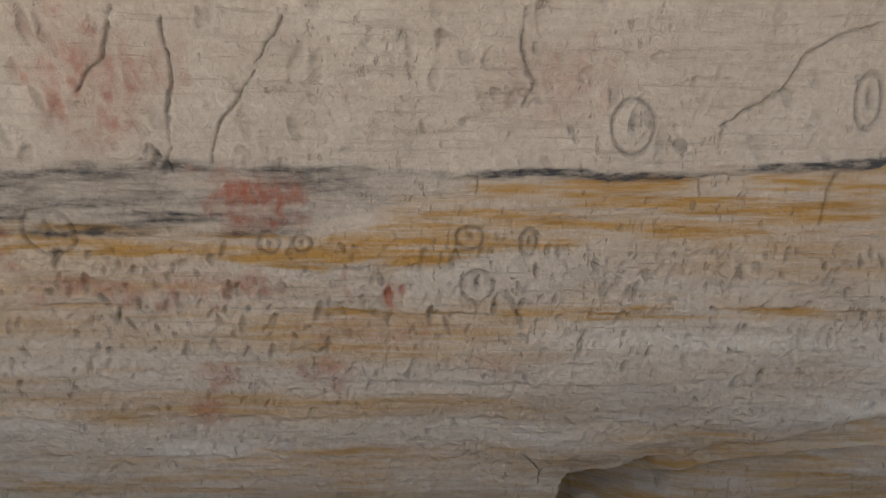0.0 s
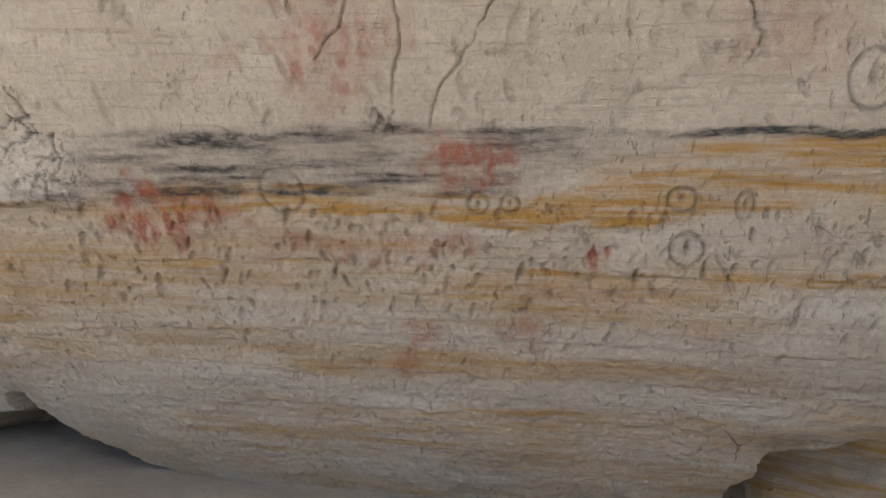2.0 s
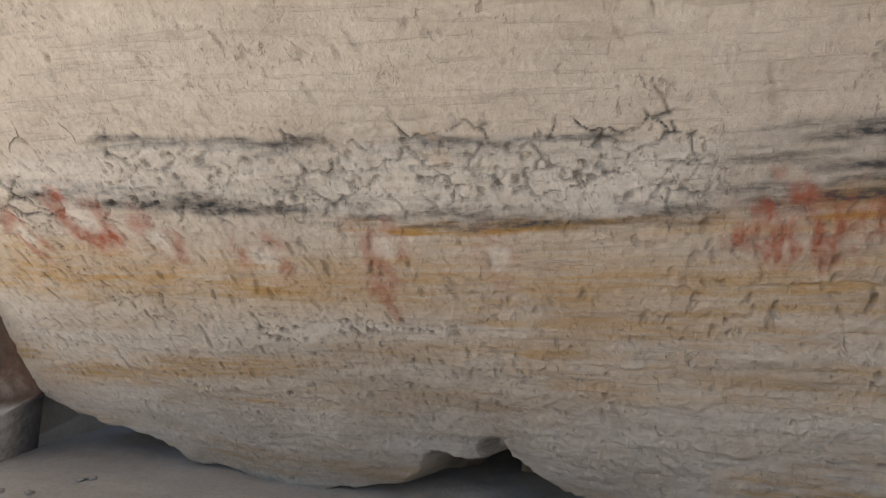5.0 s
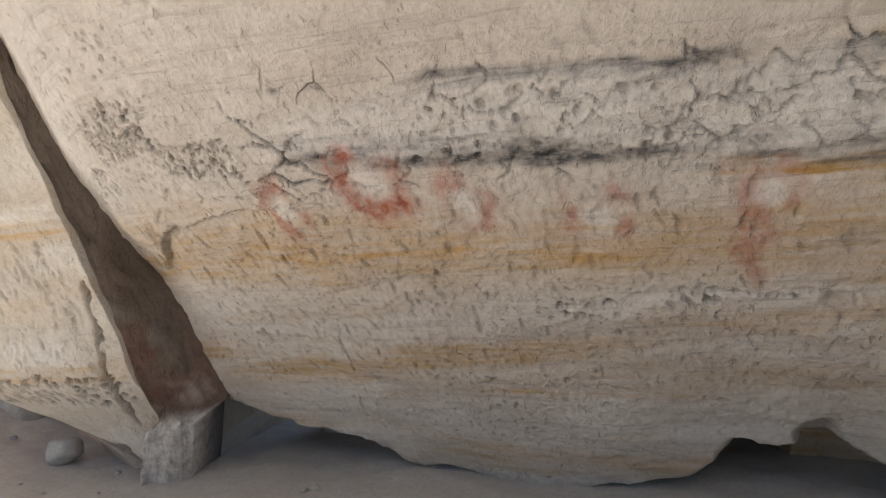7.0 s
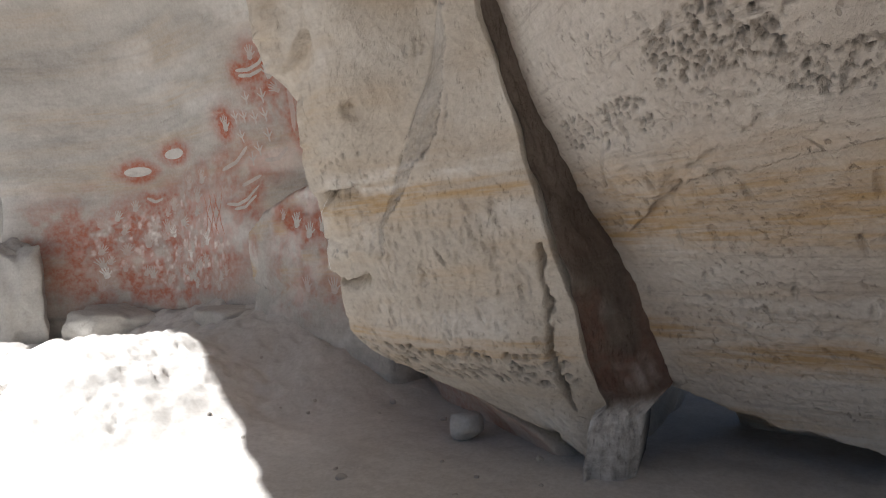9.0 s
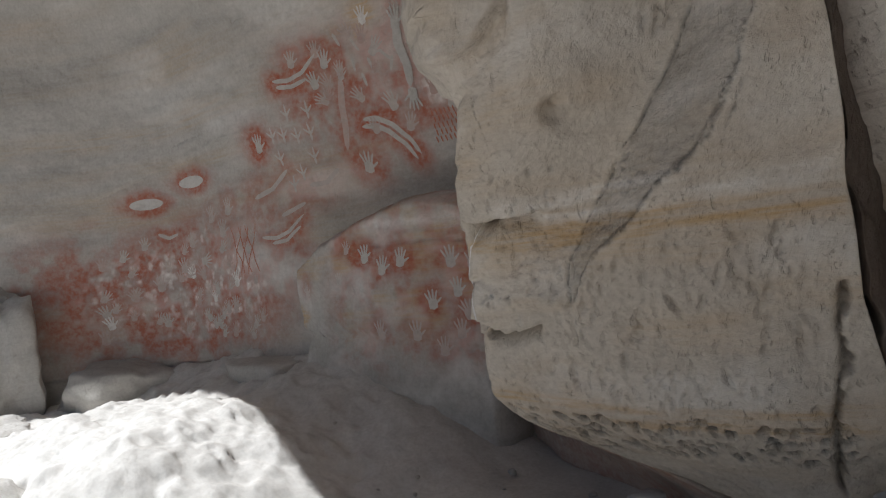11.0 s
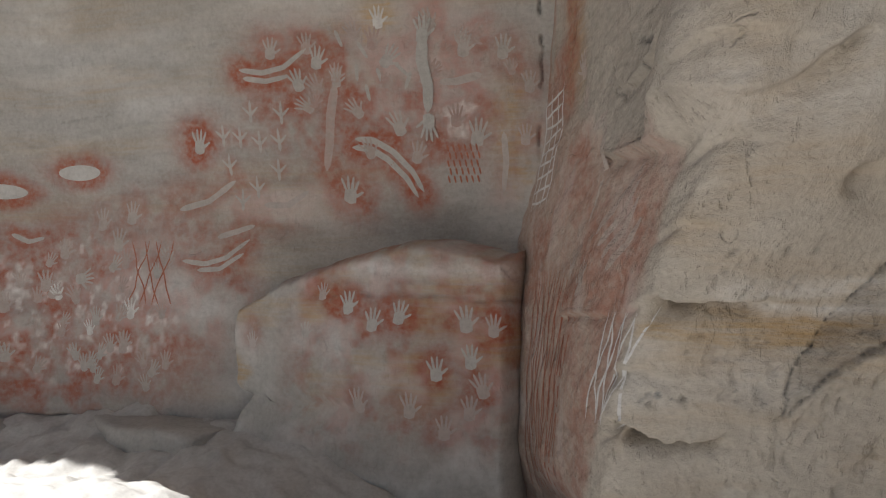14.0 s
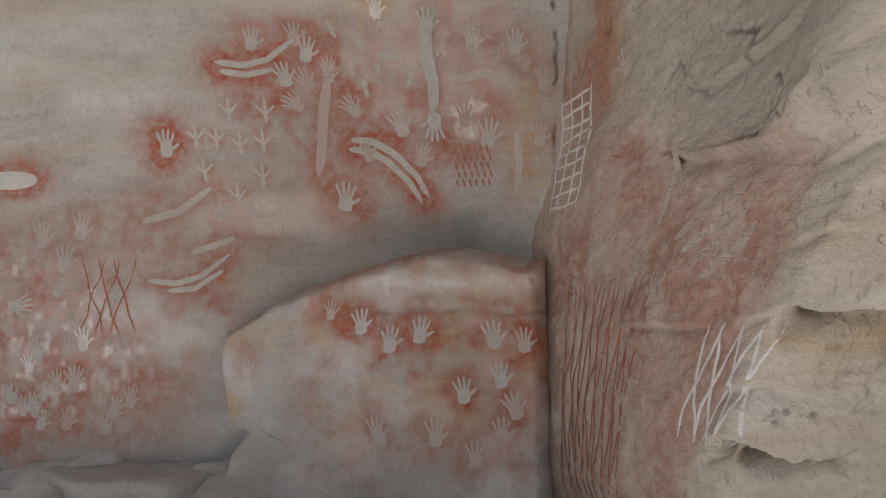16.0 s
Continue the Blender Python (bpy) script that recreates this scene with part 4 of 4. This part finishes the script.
def make_wall_back():
    x = np.arange(-7.8, -13.25, -0.011)
    z = np.concatenate([np.arange(-0.2, 3.6, 0.011), np.arange(3.6, 5.2, 0.06)])
    s = Sheet(x, z)
    y = blur(back_y(s.A, s.Z), 20, 0)
    s.place(s.A, y, s.Z)
    s.flip = True
    s.off = 0.02 * fbm(s.A * 1.5, s.Z * 2.2, 4.3, 4, 21) + 0.003 * fbm(s.A * 12, s.Z * 16, 4.3, 3, 22)
    s.crack([(-8.40, 3.3), (-8.40, 2.9), (-8.41, 2.64), (-8.44, 2.3), (-8.46, 1.9)], 0.008, 0.03, 0.9, 1)
    s.crack([(-11.1, 2.62), (-11.4, 2.60), (-11.8, 2.56)], 0.005, 0.006, 0.3, 2)
    s.crack([(-10.3, 3.0), (-10.8, 2.95), (-11.2, 2.9)], 0.005, 0.005, 0.25, 3)
    s.lip([(-13, 2.05), (-12, 2.35), (-11, 2.52), (-10.5, 2.5)], 0.02, 0.012, 0.1, 4)
    s.lip([(-13, 0.55), (-11.5, 0.62), (-10.2, 0.66)], 0.03, 0.02, 0.08, 5)
    s.band([(-13, 2.7), (-10.5, 2.8), (-8.4, 2.9)], 0.03, 1, 0.25, 0.12, -13, -10.5, 41)
    s.tint(1, np.clip(fbm(s.A * 0.8, s.Z * 5, 1.2, 4, 51), 0, 1), 0.25)
    s.tint(3, np.clip(fbm(s.A * 1.2, s.Z * 3, 2.2, 4, 52), 0, 1), 0.4)
    s.tint(2, np.clip(fbm(s.A * 1.4, s.Z * 6, 3.2, 4, 53) - 0.1, 0, 1), 0.25)
    # undercut shade above the block, painted as a dark band in the recess
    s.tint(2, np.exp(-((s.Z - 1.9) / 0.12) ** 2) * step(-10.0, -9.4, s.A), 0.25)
    mott = np.clip(0.72 + 0.85 * fbm(s.A * 7.5, s.Z * 6.5, 6.0, 4, 54), 0.15, 1)
    a, zz = s.warp(0.1, 1.5, 6)
    s.tint(0, mott * step(1.25, 0.6, np.hypot((a + 9.35) / 0.85, (zz - 2.66) / 0.52)), 0.95)
    s.tint(0, mott * step(1.25, 0.55, np.hypot((a + 11.75) / 1.5, (zz - 1.25) / 0.76)), 0.95)
    s.tint(0, mott * step(1.2, 0.4, np.hypot((a + 10.4) / 0.6, (zz - 1.95) / 0.35)), 0.65)
    s.tint(0, mott * step(1.2, 0.4, np.hypot((a + 10.5) / 0.45, (zz - 1.45) / 0.4)), 0.7)
    s.tint(3, np.clip(fbm(s.A * 19, s.Z * 15, 6.6, 3, 55) - 0.05, 0, 1) * step(1.2, 0.7, np.hypot((a + 11.6) / 1.0, (zz - 1.3) / 0.5)), 0.85)
    s.blotch(-9.36, 3.12, 0.15, 0.15, 1, 1.0, 0.4, 42)
    s.blotch(-8.58, 2.40, 0.13, 0.32, 1, 0.6, 0.5, 43)
    s.blotch(-9.62, 3.05, 0.08, 0.08, 1, 0.5, 0.5, 44)
    s.blotch(-8.95, 2.52, 0.16, 0.09, 3, 0.7, 0.6, 45)
    for k, (x0, z0, size, turn, ring, faint) in enumerate(BACK_STENCILS):
        halo(s, np.clip(np.hypot(s.A - x0, s.Z - z0) - 0.3 * size, 0, 9), 0.55 * size, min(1.0, 1.05 * ring), 110 + k)
    for k, (pts, width, ring) in enumerate(BACK_CURVES):
        halo(s, np.clip(polyline(s.A, s.Z, pts)[0] - 0.4 * width, 0, 9), 0.075, min(1.0, 1.2 * ring), k)
    for k, (pts, width, first, last) in enumerate(BACK_ARMS):
        halo(s, np.clip(polyline(s.A, s.Z, pts)[0] - 0.4 * width, 0, 9), 0.06, 0.75, 160 + k)
        for h in (first, last):
            if h:
                halo(s, np.clip(np.hypot(s.A - h[0], s.Z - h[1]) - 0.06, 0, 9), 0.06, 0.6, 165 + k)
    for k, (x0, z0) in enumerate(BACK_TRACKS):
        halo(s, np.hypot(s.A - x0, s.Z - z0), 0.06, 0.7, 170 + k)
    s.pig[..., 0] *= 1 - 0.9 * np.exp(-(np.hypot(s.A + 9.36, s.Z - 3.12) / 0.15) ** 2)
    s.tint(1, np.exp(-(np.hypot(s.A + 9.36, s.Z - 3.12) / 0.14) ** 2) * (0.8 + 0.4 * s.rough(10.0, 10.0, 1)), 1.0)
    s.pig[..., 0] *= 1 - 0.5 * np.exp(-((s.A + 8.60) / 0.10) ** 2 - ((s.Z - 2.42) / 0.30) ** 2)
    s.tint(1, np.exp(-((s.A + 8.60) / 0.10) ** 2 - ((s.Z - 2.42) / 0.30) ** 2) * (0.7 + 0.5 * s.rough(10.0, 10.0, 0)), 0.8)
    ovals = [(-11.49, 2.245, 0.17, 0.052), (-12.02, 2.11, 0.15, 0.052)]
    for k, (x0, z0, ra, rz) in enumerate(ovals):
        d = np.hypot((s.A - x0) / (ra + 0.05), (s.Z - z0) / (rz + 0.05))
        halo(s, np.clip(d - 0.75, 0, 9) * 0.1, 0.05, 0.95, 185 + k)
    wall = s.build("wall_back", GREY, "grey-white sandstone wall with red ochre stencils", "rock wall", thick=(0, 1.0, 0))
    for x0, z0, size, turn, ring, faint in BACK_STENCILS:
        white = 0.7 if faint == 0 and ring < 0.5 else 0.1
        skin(s, "hand_stencil", palm_islands(x0, z0, size, turn), GREY, wall, "pale open palm ringed with red ochre", (max(faint, 0.06), 0, 0, white))
    for pts, width, ring in BACK_CURVES:
        skin(s, "boomerang_stencil", [stroke(pts, width, 0.75, 20)], GREY, wall, "pale boomerang shape ringed with red ochre", (0.3 - 0.3 * ring, 0, 0, 0.15))
    for pts, width, first, last in BACK_ARMS:
        parts = [stroke(pts, width, 0.8, 16)]
        for h in (first, last):
            if h:
                parts += palm_islands(*h)
        skin(s, "arm_stencil", parts, GREY, wall, "pale forearm shape ringed with red ochre", (0.0 if last else 0.45, 0, 0, 0.15), 0.008 if last else 0.0015)
    for x0, z0 in BACK_TRACKS:
        parts = [stroke([(x0, z0 - 0.07), (x0, z0 + 0.07)], 0.022, 0.6), stroke([(x0, z0 - 0.02), (x0 - 0.05, z0 + 0.03)], 0.02, 0.5), stroke([(x0, z0 - 0.02), (x0 + 0.05, z0 + 0.03)], 0.02, 0.5)]
        skin(s, "track_stencil", parts, GREY, wall, "small pale three-toed track on red ochre", (0.05, 0, 0, 0.1))
    for x0, z0, ra, rz in ovals:
        r = np.linspace(0, 1, 5)[:, None]
        th = np.linspace(0, 2 * np.pi, 33)[None]
        skin(s, "oval_stencil", [(x0 + ra * r * np.cos(th), z0 + rz * r * np.sin(th))], GREY, wall, "pale oval ringed with red ochre", (0, 0, 0, 0.35))
    for k, (x0, z0) in enumerate(BACK_LEAVES):
        lean = (0.02, 0.03, 0.0, 0.015, 0.01, 0.05, -0.02)[k]
        skin(s, "leaf_stencil", [stroke([(x0 - lean, z0 + 0.05), (x0, z0), (x0 + lean, z0 - 0.05)], 0.024, 0.8)], GREY, wall, "small pale slip ringed with red ochre", (0.05, 0, 0, 0.1))
    skin(s, "painted_net", net_islands((-10.99, -10.80, 1.36, 1.78), 3, 0, 0.010, 0.8, 0.012, 8), OCHRE, wall, "dark red painted crossed lines")
    dots = [stroke([(x0, z0 + 0.022), (x0 + 0.008, z0 - 0.022)], 0.012, 0.8, 6) for k in range(30) for x0, z0 in [(-8.98 + 0.035 * (k % 6) + 0.012 * ((k // 6) % 2), 2.34 - 0.045 * (k // 6))]]
    skin(s, "painted_dashes", dots, OCHRE, wall, "rows of short dark red dashes")


make_wall_back()


# ---- block against the back wall ----
BLOCK_STENCILS = [(-9.58, 1.49, 0.13, 0, 0.8, 0.45), (-9.41, 1.41, 0.17, 10, 0.95, 0.0), (-9.25, 1.32, 0.17, 0, 0.75, 0.05), (-9.10, 1.36, 0.17, -10, 0.9, 0.05), (-8.75, 1.33, 0.19, 8, 0.8, 0.15), (-8.60, 1.30, 0.16, 0, 0.85, 0.35), (-8.72, 1.13, 0.17, 4, 0.6, 0.0), (-8.90, 1.06, 0.17, 6, 0.85, 0.05), (-9.04, 0.86, 0.18, 0, 0.5, 0.3), (-9.34, 0.88, 0.17, 0, 0.5, 0.35), (-9.65, 1.27, 0.12, 0, 0.3, 0.1), (-8.66, 0.98, 0.18, 20, 0.8, 0.4), (-8.85, 0.75, 0.17, 0, 0.5, 0.4), (-8.72, 0.86, 0.17, 0, 0.75, 0.4), (-10.0, 1.23, 0.13, 0, 0.4, 0.3)]


def make_block():
    x = np.arange(-8.50, -10.36, -0.0085)
    v = np.arange(0, 1.001, 0.005)
    s = Sheet(x, v * 1.9 - 0.15)
    v = (s.Z + 0.15) / 1.9
    crest = np.interp(s.A, (-10.36, -10.25, -10.1, -9.85, -9.5, -9.15, -9.0, -8.75, -8.6, -8.30), (1.36, 1.44, 1.53, 1.63, 1.71, 1.77, 1.80, 1.76, 1.73, 1.76)) + 0.012 * fbm(s.A * 9, 0, 0, 3, 33)
    zz = -0.15 + v * (crest + 0.15)
    zz_w = zz + 0.02 * fbm(s.A * 6, zz * 6, 0, 2, 34)
    left = np.interp(zz_w, (0.0, 0.45, 0.7, 0.84, 0.88, 0.93, 1.25, 1.45), (-10.36, -10.30, -10.18, -10.06, -10.16, -10.19, -10.22, -10.14))
    f = step(-8.9, -10.36, s.A)
    xx = s.A + (left + 10.36) * f
    y = np.interp(xx, (-10.4, -9.8, -9.2, -8.8, -8.3), (2.62, 2.58, 2.68, 2.79, 2.90))
    edge = np.minimum(xx - left, np.minimum((crest - zz) * 1.0, -8.50 - xx + 0.03))
    e = np.clip(1 - edge / 0.10, 0, 1)
    y = y + 0.42 * (1 - np.sqrt(np.clip(1 - e ** 2, 0, 1)))
    s.place(xx, y, zz)
    s.flip = True
    s.off = 0.012 * fbm(s.A * 3, zz * 4, 5.3, 4, 31) + 0.003 * fbm(s.A * 14, zz * 14, 5.3, 3, 32)
    s.Z = zz
    mott = np.clip(0.45 + 1.1 * fbm(s.A * 8, zz * 8, 6.5, 4, 35), 0, 1)
    s.tint(0, mott * step(0.45, 0.8, zz) * step(-9.9, -9.5, xx), 0.6)
    s.tint(0, mott * step(1.45, 1.6, zz), 0.45)
    s.tint(0, mott * np.exp(-((xx + 8.68) / 0.16) ** 2) * step(0.55, 0.8, zz), 1.0)
    s.tint(1, np.clip(0.3 + fbm(s.A * 3, zz * 5, 7.5, 4, 36), 0, 1) * step(0.7, 1.0, zz), 0.6)
    s.tint(2, np.exp(-((zz_w - 1.445) / 0.016) ** 2) * step(-9.65, -9.5, xx), 0.5)
    s.tint(3, np.exp(-((zz_w - 1.60) / 0.06) ** 2) * step(-9.5, -9.3, xx), 0.6)
    s.tint(3, np.clip(0.1 + fbm(s.A * 4, zz * 5, 8.5, 4, 37), 0, 1), 0.4)
    s.crack([(-8.60, 1.75), (-8.56, 1.62), (-8.48, 1.48)], 0.008, 0.012, 0.5, 1)
    s.off -= 0.012 * np.exp(-((zz_w - 0.86) / 0.015) ** 2) * step(-9.9, -10.1, xx)
    ax = s.A
    s.A = xx
    for k, (x0, z0, size, turn, ring, faint) in enumerate(BLOCK_STENCILS):
        halo(s, np.clip(np.hypot(xx - x0, zz - z0) - 0.28 * size, 0, 9), 0.5 * size, min(1.0, 1.2 * ring), 190 + k)
    s.A = ax
    ob = s.build("painted_boulder", GREY, "pale sandstone boulder with faded red stencils against the wall", "boulder", kind="", thick=(0, 0.42, 0))
    for x0, z0, size, turn, ring, faint in BLOCK_STENCILS:
        islands = []
        for pa, pz in palm_islands(x0, z0, size, turn):
            top = np.interp(pa, ax[::-1, 0], crest[::-1, 0])
            fl = step(-8.9, -10.36, pa)
            islands.append((pa - (np.interp(pz, (0, 1.45), (-10.3, -10.2)) + 10.36) * fl, -0.15 + 1.9 * (pz + 0.15) / (top + 0.15)))
        s.Z = np.broadcast_to(np.linspace(-0.15, -0.15 + 1.9 * v[0, -1], s.A.shape[1]), s.A.shape)
        skin(s, "hand_stencil", islands, GREY, ob, "pale open palm ringed with red ochre", (faint, 0, 0, 0.25))


make_block()


# ---- ground ----
def ground_z(x, y):
    z = -0.10 * step(1.5, -0.5, y)
    z = z + 0.30 * step(-8.6, -10.0, x) * step(-1.0, 1.5, y) + 0.32 * step(1.9, 2.7, y) * step(-8.1, -9.2, x)
    z = z + 0.22 * np.exp(-(((x + 10.2) / 1.3) ** 4 + ((y - 1.3) / 0.8) ** 4))
    return z


def make_ground():
    x = np.concatenate([-np.geomspace(3000, 15.2, 30), np.arange(-15, -12, 0.04), np.arange(-12, -8.4, 0.02), np.arange(-8.4, 4.0, 0.04), np.geomspace(4.2, 3000, 40)])
    y = np.concatenate([-np.geomspace(3000, 4, 36), np.arange(-3.8, 0, 0.04), np.arange(0, 3.0, 0.02), np.arange(3.0, 4.4, 0.04), np.geomspace(4.6, 3000, 36)])
    s = Sheet(x, y)
    near = step(60, 10, np.hypot(s.A + 5, s.Z))
    rocky = step(-8.3, -9.5, s.A) * near
    z = ground_z(s.A, s.Z) + near * (0.02 * fbm(s.A * 1.3, s.Z * 1.3, 0, 3, 41) + 0.005 * fbm(s.A * 9, s.Z * 9, 0, 2, 42))
    z = z + rocky * (0.06 * np.abs(fbm(s.A * 2.2, s.Z * 2.2, 0, 4, 43)) + 0.018 * fbm(s.A * 11, s.Z * 11, 0, 2, 48))
    s.place(s.A, s.Z, z)
    s.flip = False
    # sun patch painted in: the floor is whitened where the sun falls
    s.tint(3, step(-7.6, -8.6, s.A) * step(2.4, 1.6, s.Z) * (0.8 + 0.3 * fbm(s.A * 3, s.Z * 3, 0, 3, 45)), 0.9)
    # unseen outer ground, made dark brown to cut light bounced onto the walls
    bounce_cut = step(-0.4, -1.8, s.Z + 0.7 * fbm(s.A * 0.6, s.Z * 0.6, 0, 3, 44) + 2.0 * step(-8.0, -10.5, s.A))
    s.tint(2, bounce_cut, 0.75)
    s.tint(1, bounce_cut, 0.6)
    s.pits(110, (-11.8, -8.9, 0.2, 1.95), 0.024, 0.018, 1.2, 46, 0.5)
    for k in range(7):
        x0, y0 = -11.4 + 0.35 * k, 0.7 + 0.17 * ((5 * k) % 7)
        s.crack([(x0, y0), (x0 + 0.16, y0 + 0.05), (x0 + 0.34, y0 - 0.02 + 0.03 * (k % 3))], 0.016, 0.03, 0.6, k)
    s.build("ground", SAND, "pale grey dusty sand floor, whitened where sunlit, darkened out of view", "ground")


make_ground()


# ---- unseen roof over the shelter, added to block the sun ----
def make_shade_roof():
    x = np.arange(6.0, -14.5, -0.1)
    y = np.arange(0, 1.001, 0.04)
    s = Sheet(x, y)
    # outline worked back from the shadow edge wanted on the floor
    edge = np.interp(s.A, (-14.6, -13.9, -13.2, -12.8, -11.4, -9.2, 6), (-1.5, -0.5, 0.15, 0.40, 0.05, -1.0, -5.65)) + 0.12 * fbm(s.A * 0.9, 0.5, 0, 3, 5)
    yy = 3.4 + (edge - 3.4) * s.Z
    zz = 4.0 + 0.6 * s.Z
    s.place(s.A, yy, zz)
    s.flip = True
    s.off = 0.1 * fbm(s.A * 0.8, yy * 0.8, 3.0, 4, 77)
    s.build("shade_roof", PALE, "unseen pale sandstone roof, edge shaped to cast the shelter's shadow", "rock roof", thick=(0, 0.5, 1.5))


make_shade_roof()


# ---- loose rocks ----
def boulder(name, centre, size, material, label, seed, rough=0.28, turn=0, flat=0.0, cuts=4, category="boulder"):
    """A weathered rock: a dented, faceted ball set into the ground."""
    bm = bmesh.new()
    bmesh.ops.create_icosphere(bm, subdivisions=cuts, radius=1)
    v = np.array([p.co[:] for p in bm.verts])
    faces = np.array([[q.index for q in fc.verts] for fc in bm.faces])
    bm.free()
    rng = np.random.RandomState(seed)
    for _ in range(8):
        n = rng.normal(size=3)
        n /= np.linalg.norm(n)
        h = v @ n - rng.uniform(0.60, 0.82)
        v = v - np.clip(h, 0, 9)[:, None] * n * 0.92
    d = v / np.linalg.norm(v, axis=1, keepdims=True)
    r = 0.16 * fbm(d[:, 0] * 1.3, d[:, 1] * 1.3, d[:, 2] * 1.3, 2, seed) + 0.05 * fbm(d[:, 0] * 4, d[:, 1] * 4, d[:, 2] * 6, 3, seed + 1)
    v = (v + d * (rough / 0.28 * r)[:, None]) * np.array(size)
    if flat:
        v[:, 2] = np.where(v[:, 2] > flat * size[2], flat * size[2] + 0.25 * (v[:, 2] - flat * size[2]), v[:, 2])
    c, sn = math.cos(radians(turn)), math.sin(radians(turn))
    v = np.stack([c * v[:, 0] - sn * v[:, 1], sn * v[:, 0] + c * v[:, 1], v[:, 2]], -1) + np.array(centre)
    return mesh_object(name, v, np.zeros((0, 4), int), faces, material, np.zeros((len(v), 4)), label, category)


boulder("stone", (-7.40, 2.42, 0.10), (0.12, 0.10, 0.11), SAND, "small pale square stone on the sand", 3, 0.2, 20, 0.5, 3, "stone")
boulder("boulder", (-12.95, 1.40, 0.75), (0.40, 0.28, 0.85), GREY, "tall grey cracked boulder in shade", 5, 0.3, 30, 0, 5)
boulder("boulder", (-12.30, 2.10, 0.34), (0.70, 0.40, 0.42), GREY, "grey rounded boulder against the wall foot", 6, 0.3, 40, 0, 5)
boulder("rock_pillar", (-14.3, 1.50, 2.2), (0.5, 0.32, 2.9), SAND, "tall pale rock edge in sunlight", 15, 0.2, 0, 0, 5, "rock")
boulder("boulder", (-10.75, 2.85, 0.40), (0.95, 0.50, 0.40), GREY, "smooth grey rock shelf beside the block", 7, 0.25, -6, 0.6, 5)
boulder("boulder", (-10.3, 0.25, 0.22), (0.55, 0.45, 0.34), SUNLIT_WHITE, "sunlit sandstone boulder, colour whitened to look brighter", 9, 0.25, 15, 0, 5)
boulder("boulder", (-12.1, 0.75, 0.28), (0.75, 0.60, 0.34), SUNLIT_WHITE, "sunlit rounded rock, colour whitened to look brighter", 12, 0.2, 60, 0, 5)
rng = random.Random(4)
for k in range(34):
    x0, y0 = rng.uniform(-9.6, -5.2), rng.uniform(1.5, 2.7)
    r = rng.uniform(0.012, 0.035)
    tagged(boulder("pebble", (x0, y0, float(ground_z(x0, y0)) + 0.3 * r), (r, 0.8 * r, 0.7 * r), GREY, "small grey pebble on the sand", 30 + k, 0.2, 40 * k, 0, 2, "pebble"), group="pebbles on the sand")


# ---- wall_far: the next cliff beyond the opening ----
def make_wall_far():
    y = np.arange(-2.5, 4.5, 0.03)
    z = np.arange(-0.3, 6.0, 0.03)
    s = Sheet(y, z)
    x = -16.6 - 0.25 * (s.A - 1.5) + 0.5 * step(1.4, 2.2, s.A)
    s.place(x, s.A, s.Z)
    s.flip = False
    s.off = 0.12 * fbm(s.A * 1.2, s.Z * 2, 1.0, 5, 61)
    # dark patina; left off the foot to imitate its sunlit lower part
    s.tint(2, np.clip(0.6 + 0.6 * fbm(s.A * 2, s.Z * 1.2, 1.0, 4, 62), 0, 1) * step(1.2, 1.7, s.Z), 0.85)
    s.cells((-2.5, 4.5, 0.0, 6.0), (0.5, 0.35), 0.03, 0.6, 11)
    s.build("wall_far", GREY, "far grey cliff with dark weathered streaks, foot left paler as if sunlit", "cliff", thick=(-2, 0, 0))


make_wall_far()
